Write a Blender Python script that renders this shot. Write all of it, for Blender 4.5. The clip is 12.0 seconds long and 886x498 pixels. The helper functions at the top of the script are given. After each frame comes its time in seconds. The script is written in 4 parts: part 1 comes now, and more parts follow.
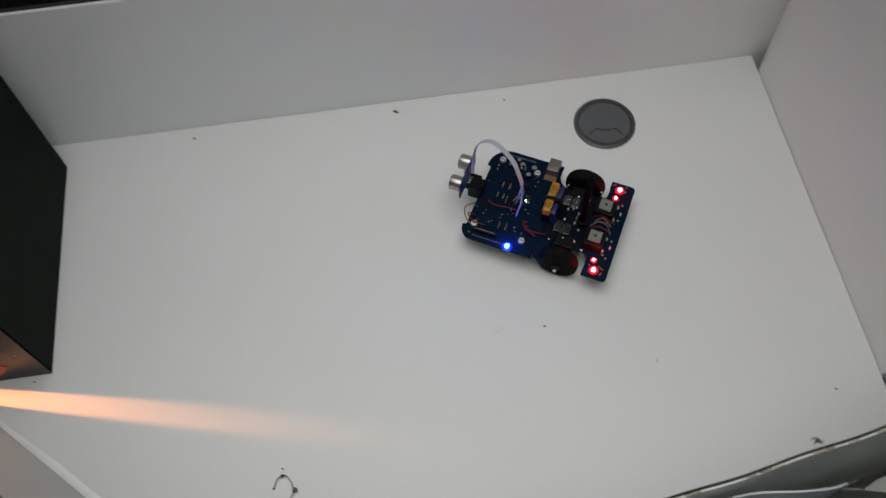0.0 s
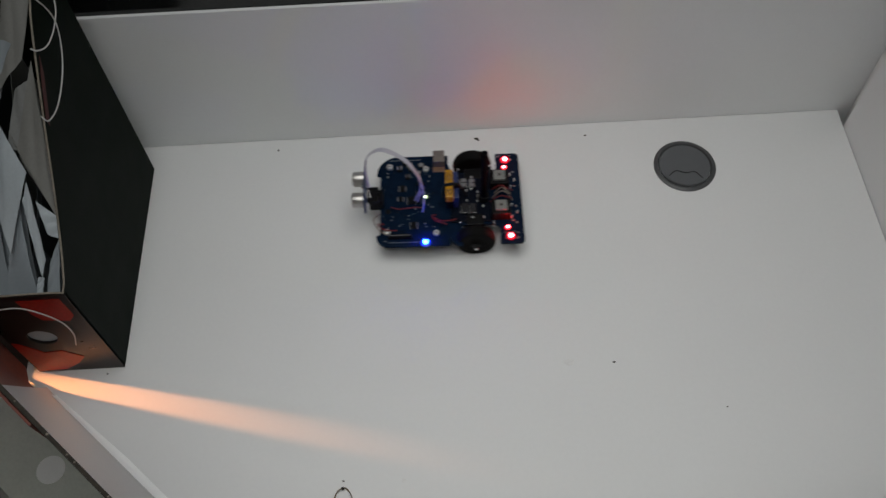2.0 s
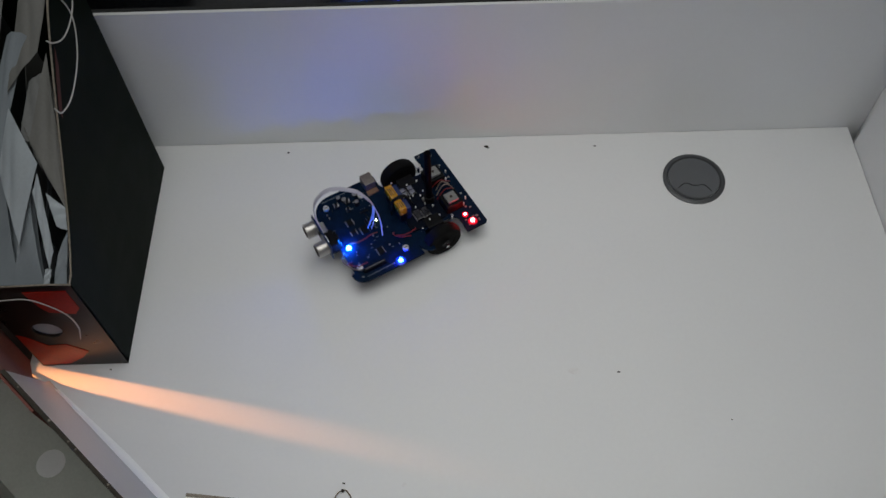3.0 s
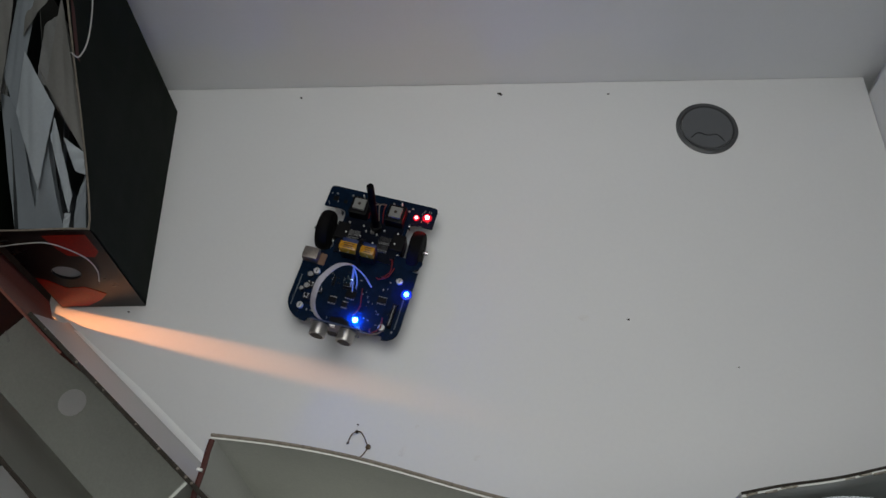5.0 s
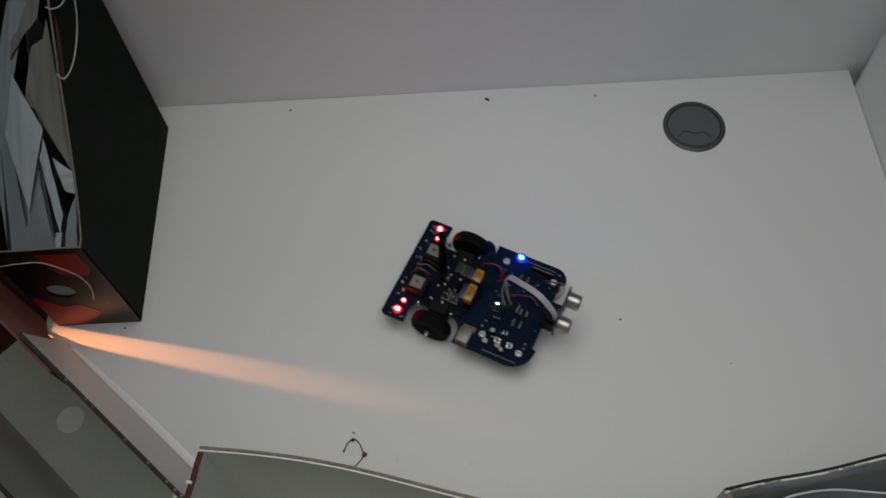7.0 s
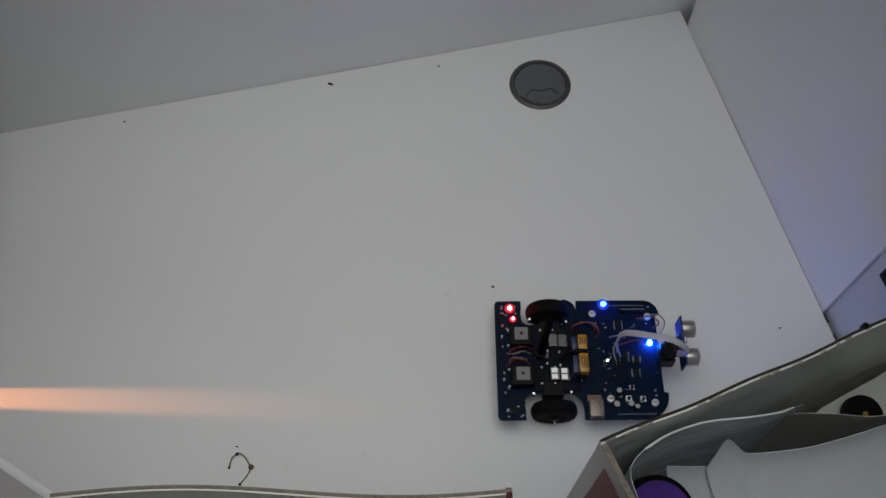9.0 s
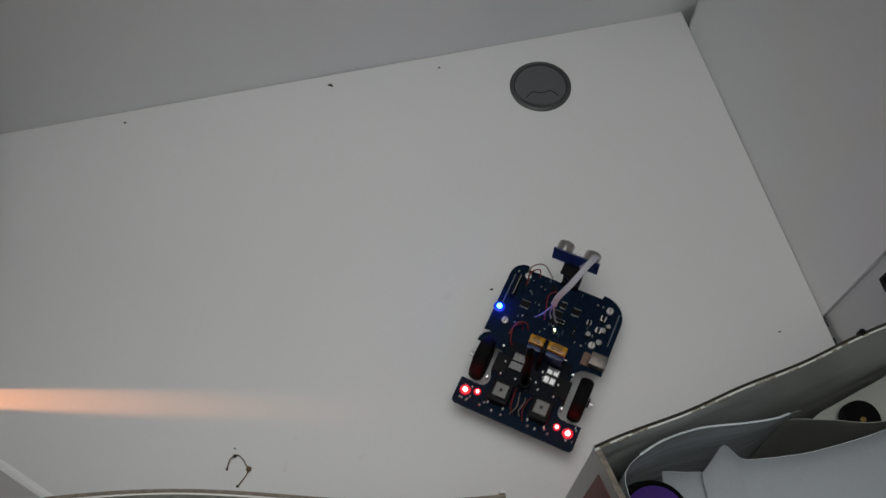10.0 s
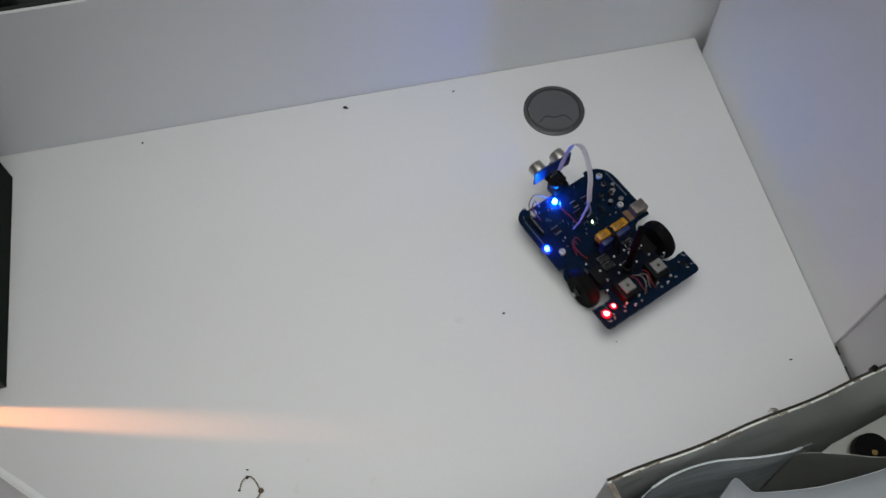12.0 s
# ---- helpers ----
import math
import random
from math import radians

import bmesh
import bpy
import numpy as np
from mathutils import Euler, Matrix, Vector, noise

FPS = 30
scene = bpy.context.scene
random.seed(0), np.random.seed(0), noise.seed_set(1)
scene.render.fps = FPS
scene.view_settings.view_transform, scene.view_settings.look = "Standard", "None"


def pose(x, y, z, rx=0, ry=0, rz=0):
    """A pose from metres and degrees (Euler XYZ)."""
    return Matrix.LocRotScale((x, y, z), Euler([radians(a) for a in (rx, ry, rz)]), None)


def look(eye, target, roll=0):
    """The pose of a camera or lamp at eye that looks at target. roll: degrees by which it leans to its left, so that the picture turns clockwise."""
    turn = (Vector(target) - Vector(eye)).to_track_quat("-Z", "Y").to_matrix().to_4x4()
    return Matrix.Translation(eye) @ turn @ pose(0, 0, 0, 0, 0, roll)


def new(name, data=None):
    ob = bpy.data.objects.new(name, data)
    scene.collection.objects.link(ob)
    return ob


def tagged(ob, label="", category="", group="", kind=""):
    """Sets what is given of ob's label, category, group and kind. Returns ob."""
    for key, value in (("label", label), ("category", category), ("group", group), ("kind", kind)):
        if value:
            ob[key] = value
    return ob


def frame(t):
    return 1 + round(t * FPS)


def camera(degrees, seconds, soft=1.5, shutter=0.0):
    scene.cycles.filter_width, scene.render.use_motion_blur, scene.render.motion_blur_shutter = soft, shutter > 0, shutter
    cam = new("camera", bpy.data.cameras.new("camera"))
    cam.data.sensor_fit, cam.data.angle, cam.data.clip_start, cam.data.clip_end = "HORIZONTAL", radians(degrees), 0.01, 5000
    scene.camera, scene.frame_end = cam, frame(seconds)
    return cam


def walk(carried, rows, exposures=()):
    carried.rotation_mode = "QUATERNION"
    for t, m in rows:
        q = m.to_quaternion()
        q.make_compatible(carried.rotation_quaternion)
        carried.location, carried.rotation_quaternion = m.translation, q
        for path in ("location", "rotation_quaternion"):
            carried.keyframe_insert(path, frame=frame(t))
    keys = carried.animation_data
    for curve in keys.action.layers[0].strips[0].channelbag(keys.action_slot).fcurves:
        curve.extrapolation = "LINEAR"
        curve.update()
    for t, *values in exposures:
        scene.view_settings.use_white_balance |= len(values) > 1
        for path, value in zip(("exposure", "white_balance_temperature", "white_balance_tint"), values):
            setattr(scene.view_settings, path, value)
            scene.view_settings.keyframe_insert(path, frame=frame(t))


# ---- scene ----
cam = camera(54.05, 12.0, shutter=0.5)

PATH = [
    (0, (-0.4445, -0.6122, 0.8102), (-0.4009, -0.1784, 0.0000), -2.82),
    (0.5, (-0.4774, -0.6257, 0.8102), (-0.4508, -0.1413, 0.0000), -2.66),
    (1, (-0.4835, -0.6287, 0.8102), (-0.4725, -0.1371, 0.0000), -2.48),
    (1.5, (-0.4838, -0.6258, 0.8100), (-0.4793, -0.1381, 0.0000), -2.98),
    (2, (-0.4832, -0.6249, 0.8076), (-0.4766, -0.1386, 0.0000), -2.53),
    (2.5, (-0.4837, -0.6264, 0.8065), (-0.4785, -0.1360, 0.0000), -2.40),
    (2.7, (-0.4844, -0.6360, 0.7993), (-0.4823, -0.1321, 0.0000), -1.97),
    (4.3, (-0.4927, -0.6308, 0.8089), (-0.4781, -0.1332, 0.0000), 0.72),
    (4.5, (-0.4947, -0.6329, 0.8060), (-0.4875, -0.1728, 0.0000), -0.02),
    (5, (-0.4953, -0.6365, 0.8086), (-0.4987, -0.1966, 0.0000), -1.42),
    (5.5, (-0.4922, -0.6350, 0.8083), (-0.5009, -0.1920, 0.0000), -2.34),
    (6, (-0.4842, -0.6385, 0.8151), (-0.4957, -0.1878, 0.0000), -3.30),
    (6.5, (-0.4820, -0.6401, 0.8142), (-0.4951, -0.1891, 0.0000), -3.97),
    (7, (-0.4770, -0.6386, 0.8143), (-0.4890, -0.1894, 0.0000), -4.28),
    (7.5, (-0.4411, -0.6353, 0.8035), (-0.4097, -0.2235, 0.0000), -4.09),
    (7.7, (-0.4402, -0.6295, 0.7997), (-0.3834, -0.2322, 0.0000), -2.32),
    (9.3, (-0.4442, -0.6345, 0.7938), (-0.3513, -0.2273, 0.0000), -0.17),
    (9.5, (-0.4362, -0.6320, 0.7945), (-0.3513, -0.2271, 0.0000), -1.02),
    (10, (-0.4365, -0.6318, 0.7949), (-0.3499, -0.2261, 0.0000), -0.69),
    (10.5, (-0.4389, -0.6282, 0.7964), (-0.3506, -0.2239, 0.0000), -0.36),
    (11, (-0.4382, -0.6267, 0.7984), (-0.3541, -0.2211, 0.0000), -0.93),
    (11.5, (-0.4350, -0.6264, 0.8025), (-0.3424, -0.2017, 0.0000), -0.52),
    (12, (-0.4390, -0.6218, 0.8068), (-0.3572, -0.1963, 0.0000), -1.07),
]
walk(cam, [(t, look(eye, target, roll)) for t, eye, target, roll in PATH],
     [(0.0, 0.17), (0.5, -0.14), (1.0, -0.08), (1.5, 0.0), (2.7, 0.02), (4.5, 0.0), (5.0, -0.2), (5.5, -0.32), (6.5, -0.31), (7.7, -0.32), (9.3, -0.31), (10.5, -0.29), (11.0, 0.02), (11.5, 0.22), (12.0, 0.23)])


# ---- world, lights, exposure ----
world = bpy.data.worlds.new("room_air")
world.use_nodes = True
world.node_tree.nodes["Background"].inputs[0].default_value = (0.8, 0.85, 0.9, 1)
world.node_tree.nodes["Background"].inputs[1].default_value = 0.02
scene.world = world


def area_lamp(name, m, width, depth, watts, colour, spread):
    data = bpy.data.lights.new(name, "AREA")
    data.shape, data.size, data.size_y, data.energy, data.color = "RECTANGLE", width, depth, watts, colour
    data.spread = radians(spread)
    ob = new(name, data)
    ob.matrix_world = m
    return ob


# Unseen main light, added low overhead; its spread dims the desk's edges.
area_lamp("added_overhead_light", look((-0.44, -0.33, 1.02), (-0.44, -0.30, 0)), 0.85, 0.85, 1.69, (0.975, 0.985, 0.965), 85)
warm = bpy.data.lights.new("reading_spot", "SPOT")
warm.energy, warm.color, warm.shadow_soft_size, warm.spot_size, warm.spot_blend = 54.0, (1.0, 0.36, 0.12), 0.005, radians(7.0), 1.0
new("reading_spot", warm).matrix_world = look((-1.176, -0.1935, 0.045), (-0.88, -0.2712, 0.0100))


# ---- materials ----
def material(name, colour, rough=0.5, metal=0.0, vary=0.06, grain=60.0, bump=0.0, fine=400.0, glow=None, shine=0.5):
    """A surface with a broad and a fine variation of tone, gloss and relief."""
    mat = bpy.data.materials.new(name)
    mat.use_nodes = True
    nt = mat.node_tree
    bsdf = nt.nodes["Principled BSDF"]
    bsdf.inputs["Roughness"].default_value = rough
    bsdf.inputs["Metallic"].default_value = metal
    bsdf.inputs["Specular IOR Level"].default_value = shine
    coord = nt.nodes.new("ShaderNodeTexCoord")
    broad = nt.nodes.new("ShaderNodeTexNoise")
    broad.inputs["Scale"].default_value = grain
    broad.inputs["Detail"].default_value = 3
    small = nt.nodes.new("ShaderNodeTexNoise")
    small.inputs["Scale"].default_value = fine
    small.inputs["Detail"].default_value = 2
    nt.links.new(coord.outputs["Object"], broad.inputs["Vector"])
    nt.links.new(coord.outputs["Object"], small.inputs["Vector"])
    both = nt.nodes.new("ShaderNodeMath")
    both.operation = "ADD"
    nt.links.new(broad.outputs["Fac"], both.inputs[0])
    nt.links.new(small.outputs["Fac"], both.inputs[1])
    ramp = nt.nodes.new("ShaderNodeMapRange")
    ramp.inputs["From Min"].default_value = 0.6
    ramp.inputs["From Max"].default_value = 1.4
    ramp.inputs["To Min"].default_value = 1 - vary
    ramp.inputs["To Max"].default_value = 1 + vary
    nt.links.new(both.outputs[0], ramp.inputs["Value"])
    shade = nt.nodes.new("ShaderNodeHueSaturation")
    shade.inputs["Color"].default_value = (*colour, 1)
    nt.links.new(ramp.outputs[0], shade.inputs["Value"])
    nt.links.new(shade.outputs[0], bsdf.inputs["Base Color"])
    gloss = nt.nodes.new("ShaderNodeMapRange")
    gloss.inputs["To Min"].default_value = max(0.02, rough - 0.08)
    gloss.inputs["To Max"].default_value = min(1.0, rough + 0.08)
    nt.links.new(broad.outputs["Fac"], gloss.inputs["Value"])
    nt.links.new(gloss.outputs[0], bsdf.inputs["Roughness"])
    if bump:
        relief = nt.nodes.new("ShaderNodeBump")
        relief.inputs["Strength"].default_value = bump
        relief.inputs["Distance"].default_value = 0.0006
        nt.links.new(small.outputs["Fac"], relief.inputs["Height"])
        nt.links.new(relief.outputs[0], bsdf.inputs["Normal"])
    if glow:
        bsdf.inputs["Emission Color"].default_value = (*glow[:3], 1)
        bsdf.inputs["Emission Strength"].default_value = glow[3]
    return mat


LAMINATE = material("white_laminate", (0.74, 0.745, 0.74), 0.55, vary=0.015, grain=9, fine=220, bump=0.03, shine=0.3)
PANEL = material("white_panel", (0.85, 0.865, 0.865), 0.45, vary=0.012, grain=7, fine=260, bump=0.03)
EDGE = material("pale_edge_band", (0.82, 0.82, 0.80), 0.4, vary=0.02)
GAP = material("dark_gap", (0.03, 0.03, 0.03), 0.8)
BLACKGLOSS = material("black_lacquer", (0.010, 0.011, 0.011), 0.12, vary=0.1)
BLACKCARD = material("black_card", (0.0045, 0.0085, 0.0050), 0.6, vary=0.15, grain=30, bump=0.15, shine=0.06)
FRONTCARD = material("glossy_black_card", (0.010, 0.008, 0.007), 0.30, vary=0.15, grain=30, bump=0.1, shine=0.28)
REDPRINT = material("red_print", (0.34, 0.012, 0.006), 0.34, vary=0.25, grain=50, shine=0.28)
# Near-white, paints the highlight along the foot of the white file's side.
FOOTGLEAM = material("foot_highlight_white", (0.93, 0.94, 0.93), 0.40, vary=0.03, grain=30)
INNERCARD = material("grey_white_card", (0.87, 0.88, 0.82), 0.5, vary=0.06, grain=18, bump=0.08)
OUTERCARD = material("white_coated_card", (0.72, 0.73, 0.71), 0.34, vary=0.05, grain=16, bump=0.06)
DISCWHITE = material("clean_white_card", (0.93, 0.93, 0.92), 0.35, vary=0.03, grain=30)
SIDECARD = material("grey_coated_card", (0.53, 0.53, 0.52), 0.40, vary=0.07, grain=14, bump=0.06)
CARDEDGE = material("brown_card_edge", (0.035, 0.029, 0.022), 0.85, vary=0.5, grain=160, bump=0.5)
FRAYPALE = material("torn_card_fibre", (0.36, 0.34, 0.29), 0.9, vary=0.2, grain=300)
CARDPALE = material("frayed_card_edge", (0.24, 0.21, 0.17), 0.85, vary=0.35, grain=260, bump=0.5)
DULLCARD = material("dull_grey_green_card", (0.60, 0.62, 0.565), 0.55, vary=0.08, grain=14, bump=0.08)
# Brighter copy of MAROON; the lamp's warm glow is put into the colour.
SPINELIT = material("lamplit_maroon_cloth", (0.17, 0.052, 0.034), 0.6, vary=0.3, grain=70, bump=0.3)
MAROON = material("maroon_cloth_tape", (0.070, 0.017, 0.013), 0.7, vary=0.25, grain=90, bump=0.3)
PAPERWHITE = material("white_paper", (0.58, 0.62, 0.66), 0.6, vary=0.05, grain=20, bump=0.05)
# White paper darkened: the shade inside the black file is put into its colour.
PAPERSHADED = material("bluish_paper", (0.25, 0.285, 0.31), 0.6, vary=0.05, grain=20, bump=0.05)
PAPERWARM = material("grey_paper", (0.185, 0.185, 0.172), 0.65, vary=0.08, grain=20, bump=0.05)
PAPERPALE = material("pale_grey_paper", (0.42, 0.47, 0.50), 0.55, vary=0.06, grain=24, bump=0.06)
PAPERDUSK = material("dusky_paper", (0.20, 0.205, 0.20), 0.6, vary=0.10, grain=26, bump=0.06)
PAPERDARK = material("dark_folder", (0.03, 0.035, 0.035), 0.4, vary=0.1)
PLASTICGREY = material("grey_plastic", (0.095, 0.10, 0.105), 0.42, vary=0.05, grain=120, bump=0.12, fine=1500)
PLASTICRIM = material("grey_plastic_rim", (0.055, 0.058, 0.06), 0.4, vary=0.05, grain=120)
CABLEWHITE = material("white_cable", (0.55, 0.55, 0.53), 0.4, vary=0.04)
# Dark colour for the pieces that stand in for shade near the spot.
SHADEBROWN = material("shade_brown", (0.022, 0.012, 0.009), 0.5, vary=0.3, grain=40)
CRUMB = material("dark_crumb", (0.03, 0.022, 0.016), 0.8, vary=0.3, grain=600)
CRUMBTAN = material("dry_stalk", (0.13, 0.09, 0.05), 0.8, vary=0.4, grain=700)
STAIN = material("faint_stain", (0.715, 0.712, 0.70), 0.5, vary=0.05, grain=300)
PCB = material("dark_blue_circuit_board", (0.0024, 0.0098, 0.0250), 0.38, vary=0.45, grain=140, bump=0.3, fine=900, shine=0.045)
BLACKBOARD = material("blackish_circuit_board", (0.0030, 0.0048, 0.0105), 0.35, vary=0.5, grain=260, bump=0.3, fine=1200, shine=0.06)
CHIPGLOSS = material("glossy_chip", (0.006, 0.006, 0.008), 0.22, vary=0.2, grain=300, shine=0.9)
# Mirror-like metal for plates added to give the chips a lamp glint.
GLINTPLATE = material("mirror_glint_plate", (0.30, 0.30, 0.30), 0.10, 1.0, vary=0.08, grain=500)
# Pale, hardly metallic: the pins' sparkle is put into the colour.
PINSPARKLE = material("pale_pin_sparkle", (0.72, 0.72, 0.70), 0.3, 0.2, vary=0.1, grain=400)
SCREWHEAD = material("pale_screw_head", (0.50, 0.50, 0.48), 0.38, 0.35, vary=0.12, grain=400)
PCBEDGE = material("sonar_blue_board", (0.004, 0.022, 0.085), 0.30, vary=0.2, grain=200)
POSTBLACK = material("dull_black_sleeve", (0.0011, 0.0012, 0.0016), 0.7, vary=0.2, grain=200, shine=0.05)
RUBBER = material("black_rubber", (0.0042, 0.004, 0.004), 0.75, vary=0.2, grain=200, bump=0.3, shine=0.10)
BLACKPLASTIC = material("black_plastic", (0.0040, 0.0040, 0.0046), 0.45, vary=0.2, grain=200, shine=0.11)
GREYCAP = material("pale_grey_plastic", (0.19, 0.19, 0.18), 0.5, vary=0.12, grain=300)
STEEL = material("bright_metal", (0.62, 0.62, 0.63), 0.24, 1.0, vary=0.08, grain=300)
TIN = material("solder", (0.26, 0.26, 0.26), 0.4, 0.8, vary=0.15, grain=800)
SONARCAN = material("sonar_can", (0.40, 0.385, 0.365), 0.32, 0.85, vary=0.08, grain=300)
YELLOW = material("yellow_wrap", (0.44, 0.21, 0.012), 0.26, vary=0.12, grain=200)
BLUEWRAP = material("blue_wrap", (0.006, 0.018, 0.085), 0.4, vary=0.12, grain=200)
WIRERED = material("red_wire", (0.16, 0.010, 0.010), 0.45, vary=0.1)
WIREBROWN = material("pale_wire", (0.22, 0.17, 0.14), 0.5, vary=0.1)
RIBBON = material("grey_ribbon_cable", (0.44, 0.43, 0.49), 0.45, vary=0.05, grain=300)
SILK = material("white_silkscreen", (0.13, 0.15, 0.17), 0.6, vary=0.2)
COPPER = material("brown_plate", (0.16, 0.085, 0.05), 0.5, vary=0.2, grain=200)
PURPLE = material("purple_print", (0.075, 0.03, 0.24), 0.35, vary=0.15, grain=60)
SOCKETMETAL = material("dull_socket_metal", (0.20, 0.175, 0.155), 0.42, 0.7, vary=0.15, grain=200)
GOLD = material("gold_foil", (0.55, 0.38, 0.12), 0.3, 0.9, vary=0.1)
LEDBLUE = material("lit_blue_diode", (0.3, 0.5, 1.0), 0.3, glow=(0.0040, 0.130, 1.0, 1000.0))
LEDSIDE = material("lit_side_diode", (0.3, 0.6, 1.0), 0.3, glow=(0.0030, 0.020, 1.0, 280.0))
LEDRED = material("lit_red_diode", (1.0, 0.2, 0.2), 0.3, glow=(1.0, 0.0260, 0.0300, 125.0))
# Weakly glowing discs that paint the halo round the red and blue diodes.
REDHALO = material("red_halo_glow", (0.06, 0.003, 0.006), 0.3, glow=(1.0, 0.0, 0.045, 0.42))
BLUEHALO = material("blue_halo_glow", (0.01, 0.03, 0.12), 0.3, glow=(0.0, 0.06, 1.0, 0.4))
LEDGREEN = material("lit_green_diode", (0.8, 1.0, 0.6), 0.3, glow=(0.75, 1.0, 0.45, 14.0))
DIFFUSER = material("lamp_diffuser", (0.9, 0.9, 0.9), 0.6)
BULB = material("warm_bulb_glass", (1.0, 0.7, 0.4), 0.3, glow=(1.0, 0.42, 0.12, 30.0))
WALLPAINT = material("room_wall_paint", (0.55, 0.56, 0.56), 0.8, vary=0.03, grain=3, fine=80, bump=0.1)
FLOORWOOD = material("floor_laminate", (0.20, 0.14, 0.09), 0.5, vary=0.15, grain=4, fine=60)


def creased(name, colour, rough, along, across, depth, shine=0.5):
    """A coated card with long soft creases that run along x."""
    mat = material(name, colour, rough, vary=0.07, grain=14, shine=shine)
    nt = mat.node_tree
    coord, place, noise, relief = (nt.nodes.new(k) for k in ("ShaderNodeTexCoord", "ShaderNodeMapping", "ShaderNodeTexNoise", "ShaderNodeBump"))
    place.inputs["Scale"].default_value = (along, across, across)
    noise.inputs["Scale"].default_value, noise.inputs["Detail"].default_value = 1.0, 3
    relief.inputs["Strength"].default_value, relief.inputs["Distance"].default_value = 0.7, depth
    nt.links.new(coord.outputs["Object"], place.inputs["Vector"])
    nt.links.new(place.outputs[0], noise.inputs["Vector"])
    nt.links.new(noise.outputs["Fac"], relief.inputs["Height"])
    nt.links.new(relief.outputs[0], nt.nodes["Principled BSDF"].inputs["Normal"])
    return mat


WALLCARD = creased("creased_grey_card", (0.76, 0.78, 0.745), 0.34, 4, 13, 0.010)
LINERCARD = creased("creased_glossy_liner", (0.56, 0.61, 0.64), 0.24, 5, 17, 0.012, 0.8)
DARKCARD = creased("dull_grey_card", (0.40, 0.405, 0.37), 0.4, 4, 13, 0.008)
# Paler than the liner: the fold's highlight is put into the colour.
LIPGLEAM = material("highlight_pale_fold", (0.80, 0.85, 0.90), 0.22, vary=0.1, grain=40, shine=0.8)
# Darker copy of the white panel; the recess's shade is put into the colour.
PANELSHADED = material("shaded_white_panel", (0.62, 0.635, 0.64), 0.45, vary=0.015, grain=7, fine=260, bump=0.03)


# ---- mesh helpers ----
def part(name, bm, mat, parent=None, label="", smooth=False):
    """One bmesh as one mesh object, under a thing or a part."""
    bmesh.ops.recalc_face_normals(bm, faces=bm.faces)
    me = bpy.data.meshes.new(name)
    bm.to_mesh(me)
    bm.free()
    for m in mat if isinstance(mat, (list, tuple)) else [mat]:
        me.materials.append(m)
    if smooth:
        me.shade_smooth()
        me.set_sharp_from_angle(angle=radians(40))
    ob = new(name, me)
    if parent:
        ob.parent = parent
    if label:
        tagged(ob, label)
    return ob


def thing(name, label, category, m=None, group="", kind=""):
    ob = new(name)
    ob.empty_display_size = 0.02
    if m:
        ob.matrix_world = m
    return tagged(ob, label, category, group, kind)


def bevelled(bm, width, segments=2):
    if width:
        edges = [e for e in bm.edges if len(e.link_faces) == 2 and e.calc_face_angle(0) > 0.6]
        bmesh.ops.bevel(bm, geom=edges, offset=width, segments=segments, affect="EDGES", profile=0.6)
    return bm


def box(x0, x1, y0, y1, z0, z1, bevel=0.0, bm=None):
    made = bmesh.new()
    bmesh.ops.create_cube(made, size=1.0, matrix=Matrix.Translation(((x0 + x1) / 2, (y0 + y1) / 2, (z0 + z1) / 2)) @ Matrix.Diagonal((x1 - x0, y1 - y0, z1 - z0, 1)))
    bevelled(made, bevel)
    return joined(bm, made)


def joined(bm, made):
    if bm is None:
        return made
    me = bpy.data.meshes.new("scratch")
    made.to_mesh(me)
    made.free()
    bm.from_mesh(me)
    bpy.data.meshes.remove(me)
    return bm


def rod(a, b, r, sides=16, r2=None, bevel=0.0, bm=None):
    a, b = Vector(a), Vector(b)
    made = bmesh.new()
    m = Matrix.Translation((a + b) / 2) @ (b - a).to_track_quat("Z", "Y").to_matrix().to_4x4()
    bmesh.ops.create_cone(made, cap_ends=True, segments=sides, radius1=r, radius2=r if r2 is None else r2, depth=(b - a).length, matrix=m)
    bevelled(made, bevel)
    return joined(bm, made)


def dome(c, r, squash=1.0, bm=None):
    made = bmesh.new()
    bmesh.ops.create_uvsphere(made, u_segments=12, v_segments=8, radius=r, matrix=Matrix.Translation(c) @ Matrix.Diagonal((1, 1, squash, 1)))
    return joined(bm, made)


def smooth_line(points, steps=8):
    """A Catmull-Rom line through the points."""
    pts = [Vector(p) for p in points]
    pts = [2 * pts[0] - pts[1], *pts, 2 * pts[-1] - pts[-2]]
    out = []
    for i in range(1, len(pts) - 2):
        p0, p1, p2, p3 = pts[i - 1 : i + 3]
        for k in range(steps):
            t = k / steps
            out.append(0.5 * (2 * p1 + (p2 - p0) * t + (2 * p0 - 5 * p1 + 4 * p2 - p3) * t * t + (3 * p1 - p0 - 3 * p2 + p3) * t ** 3))
    return out + [pts[-2]]


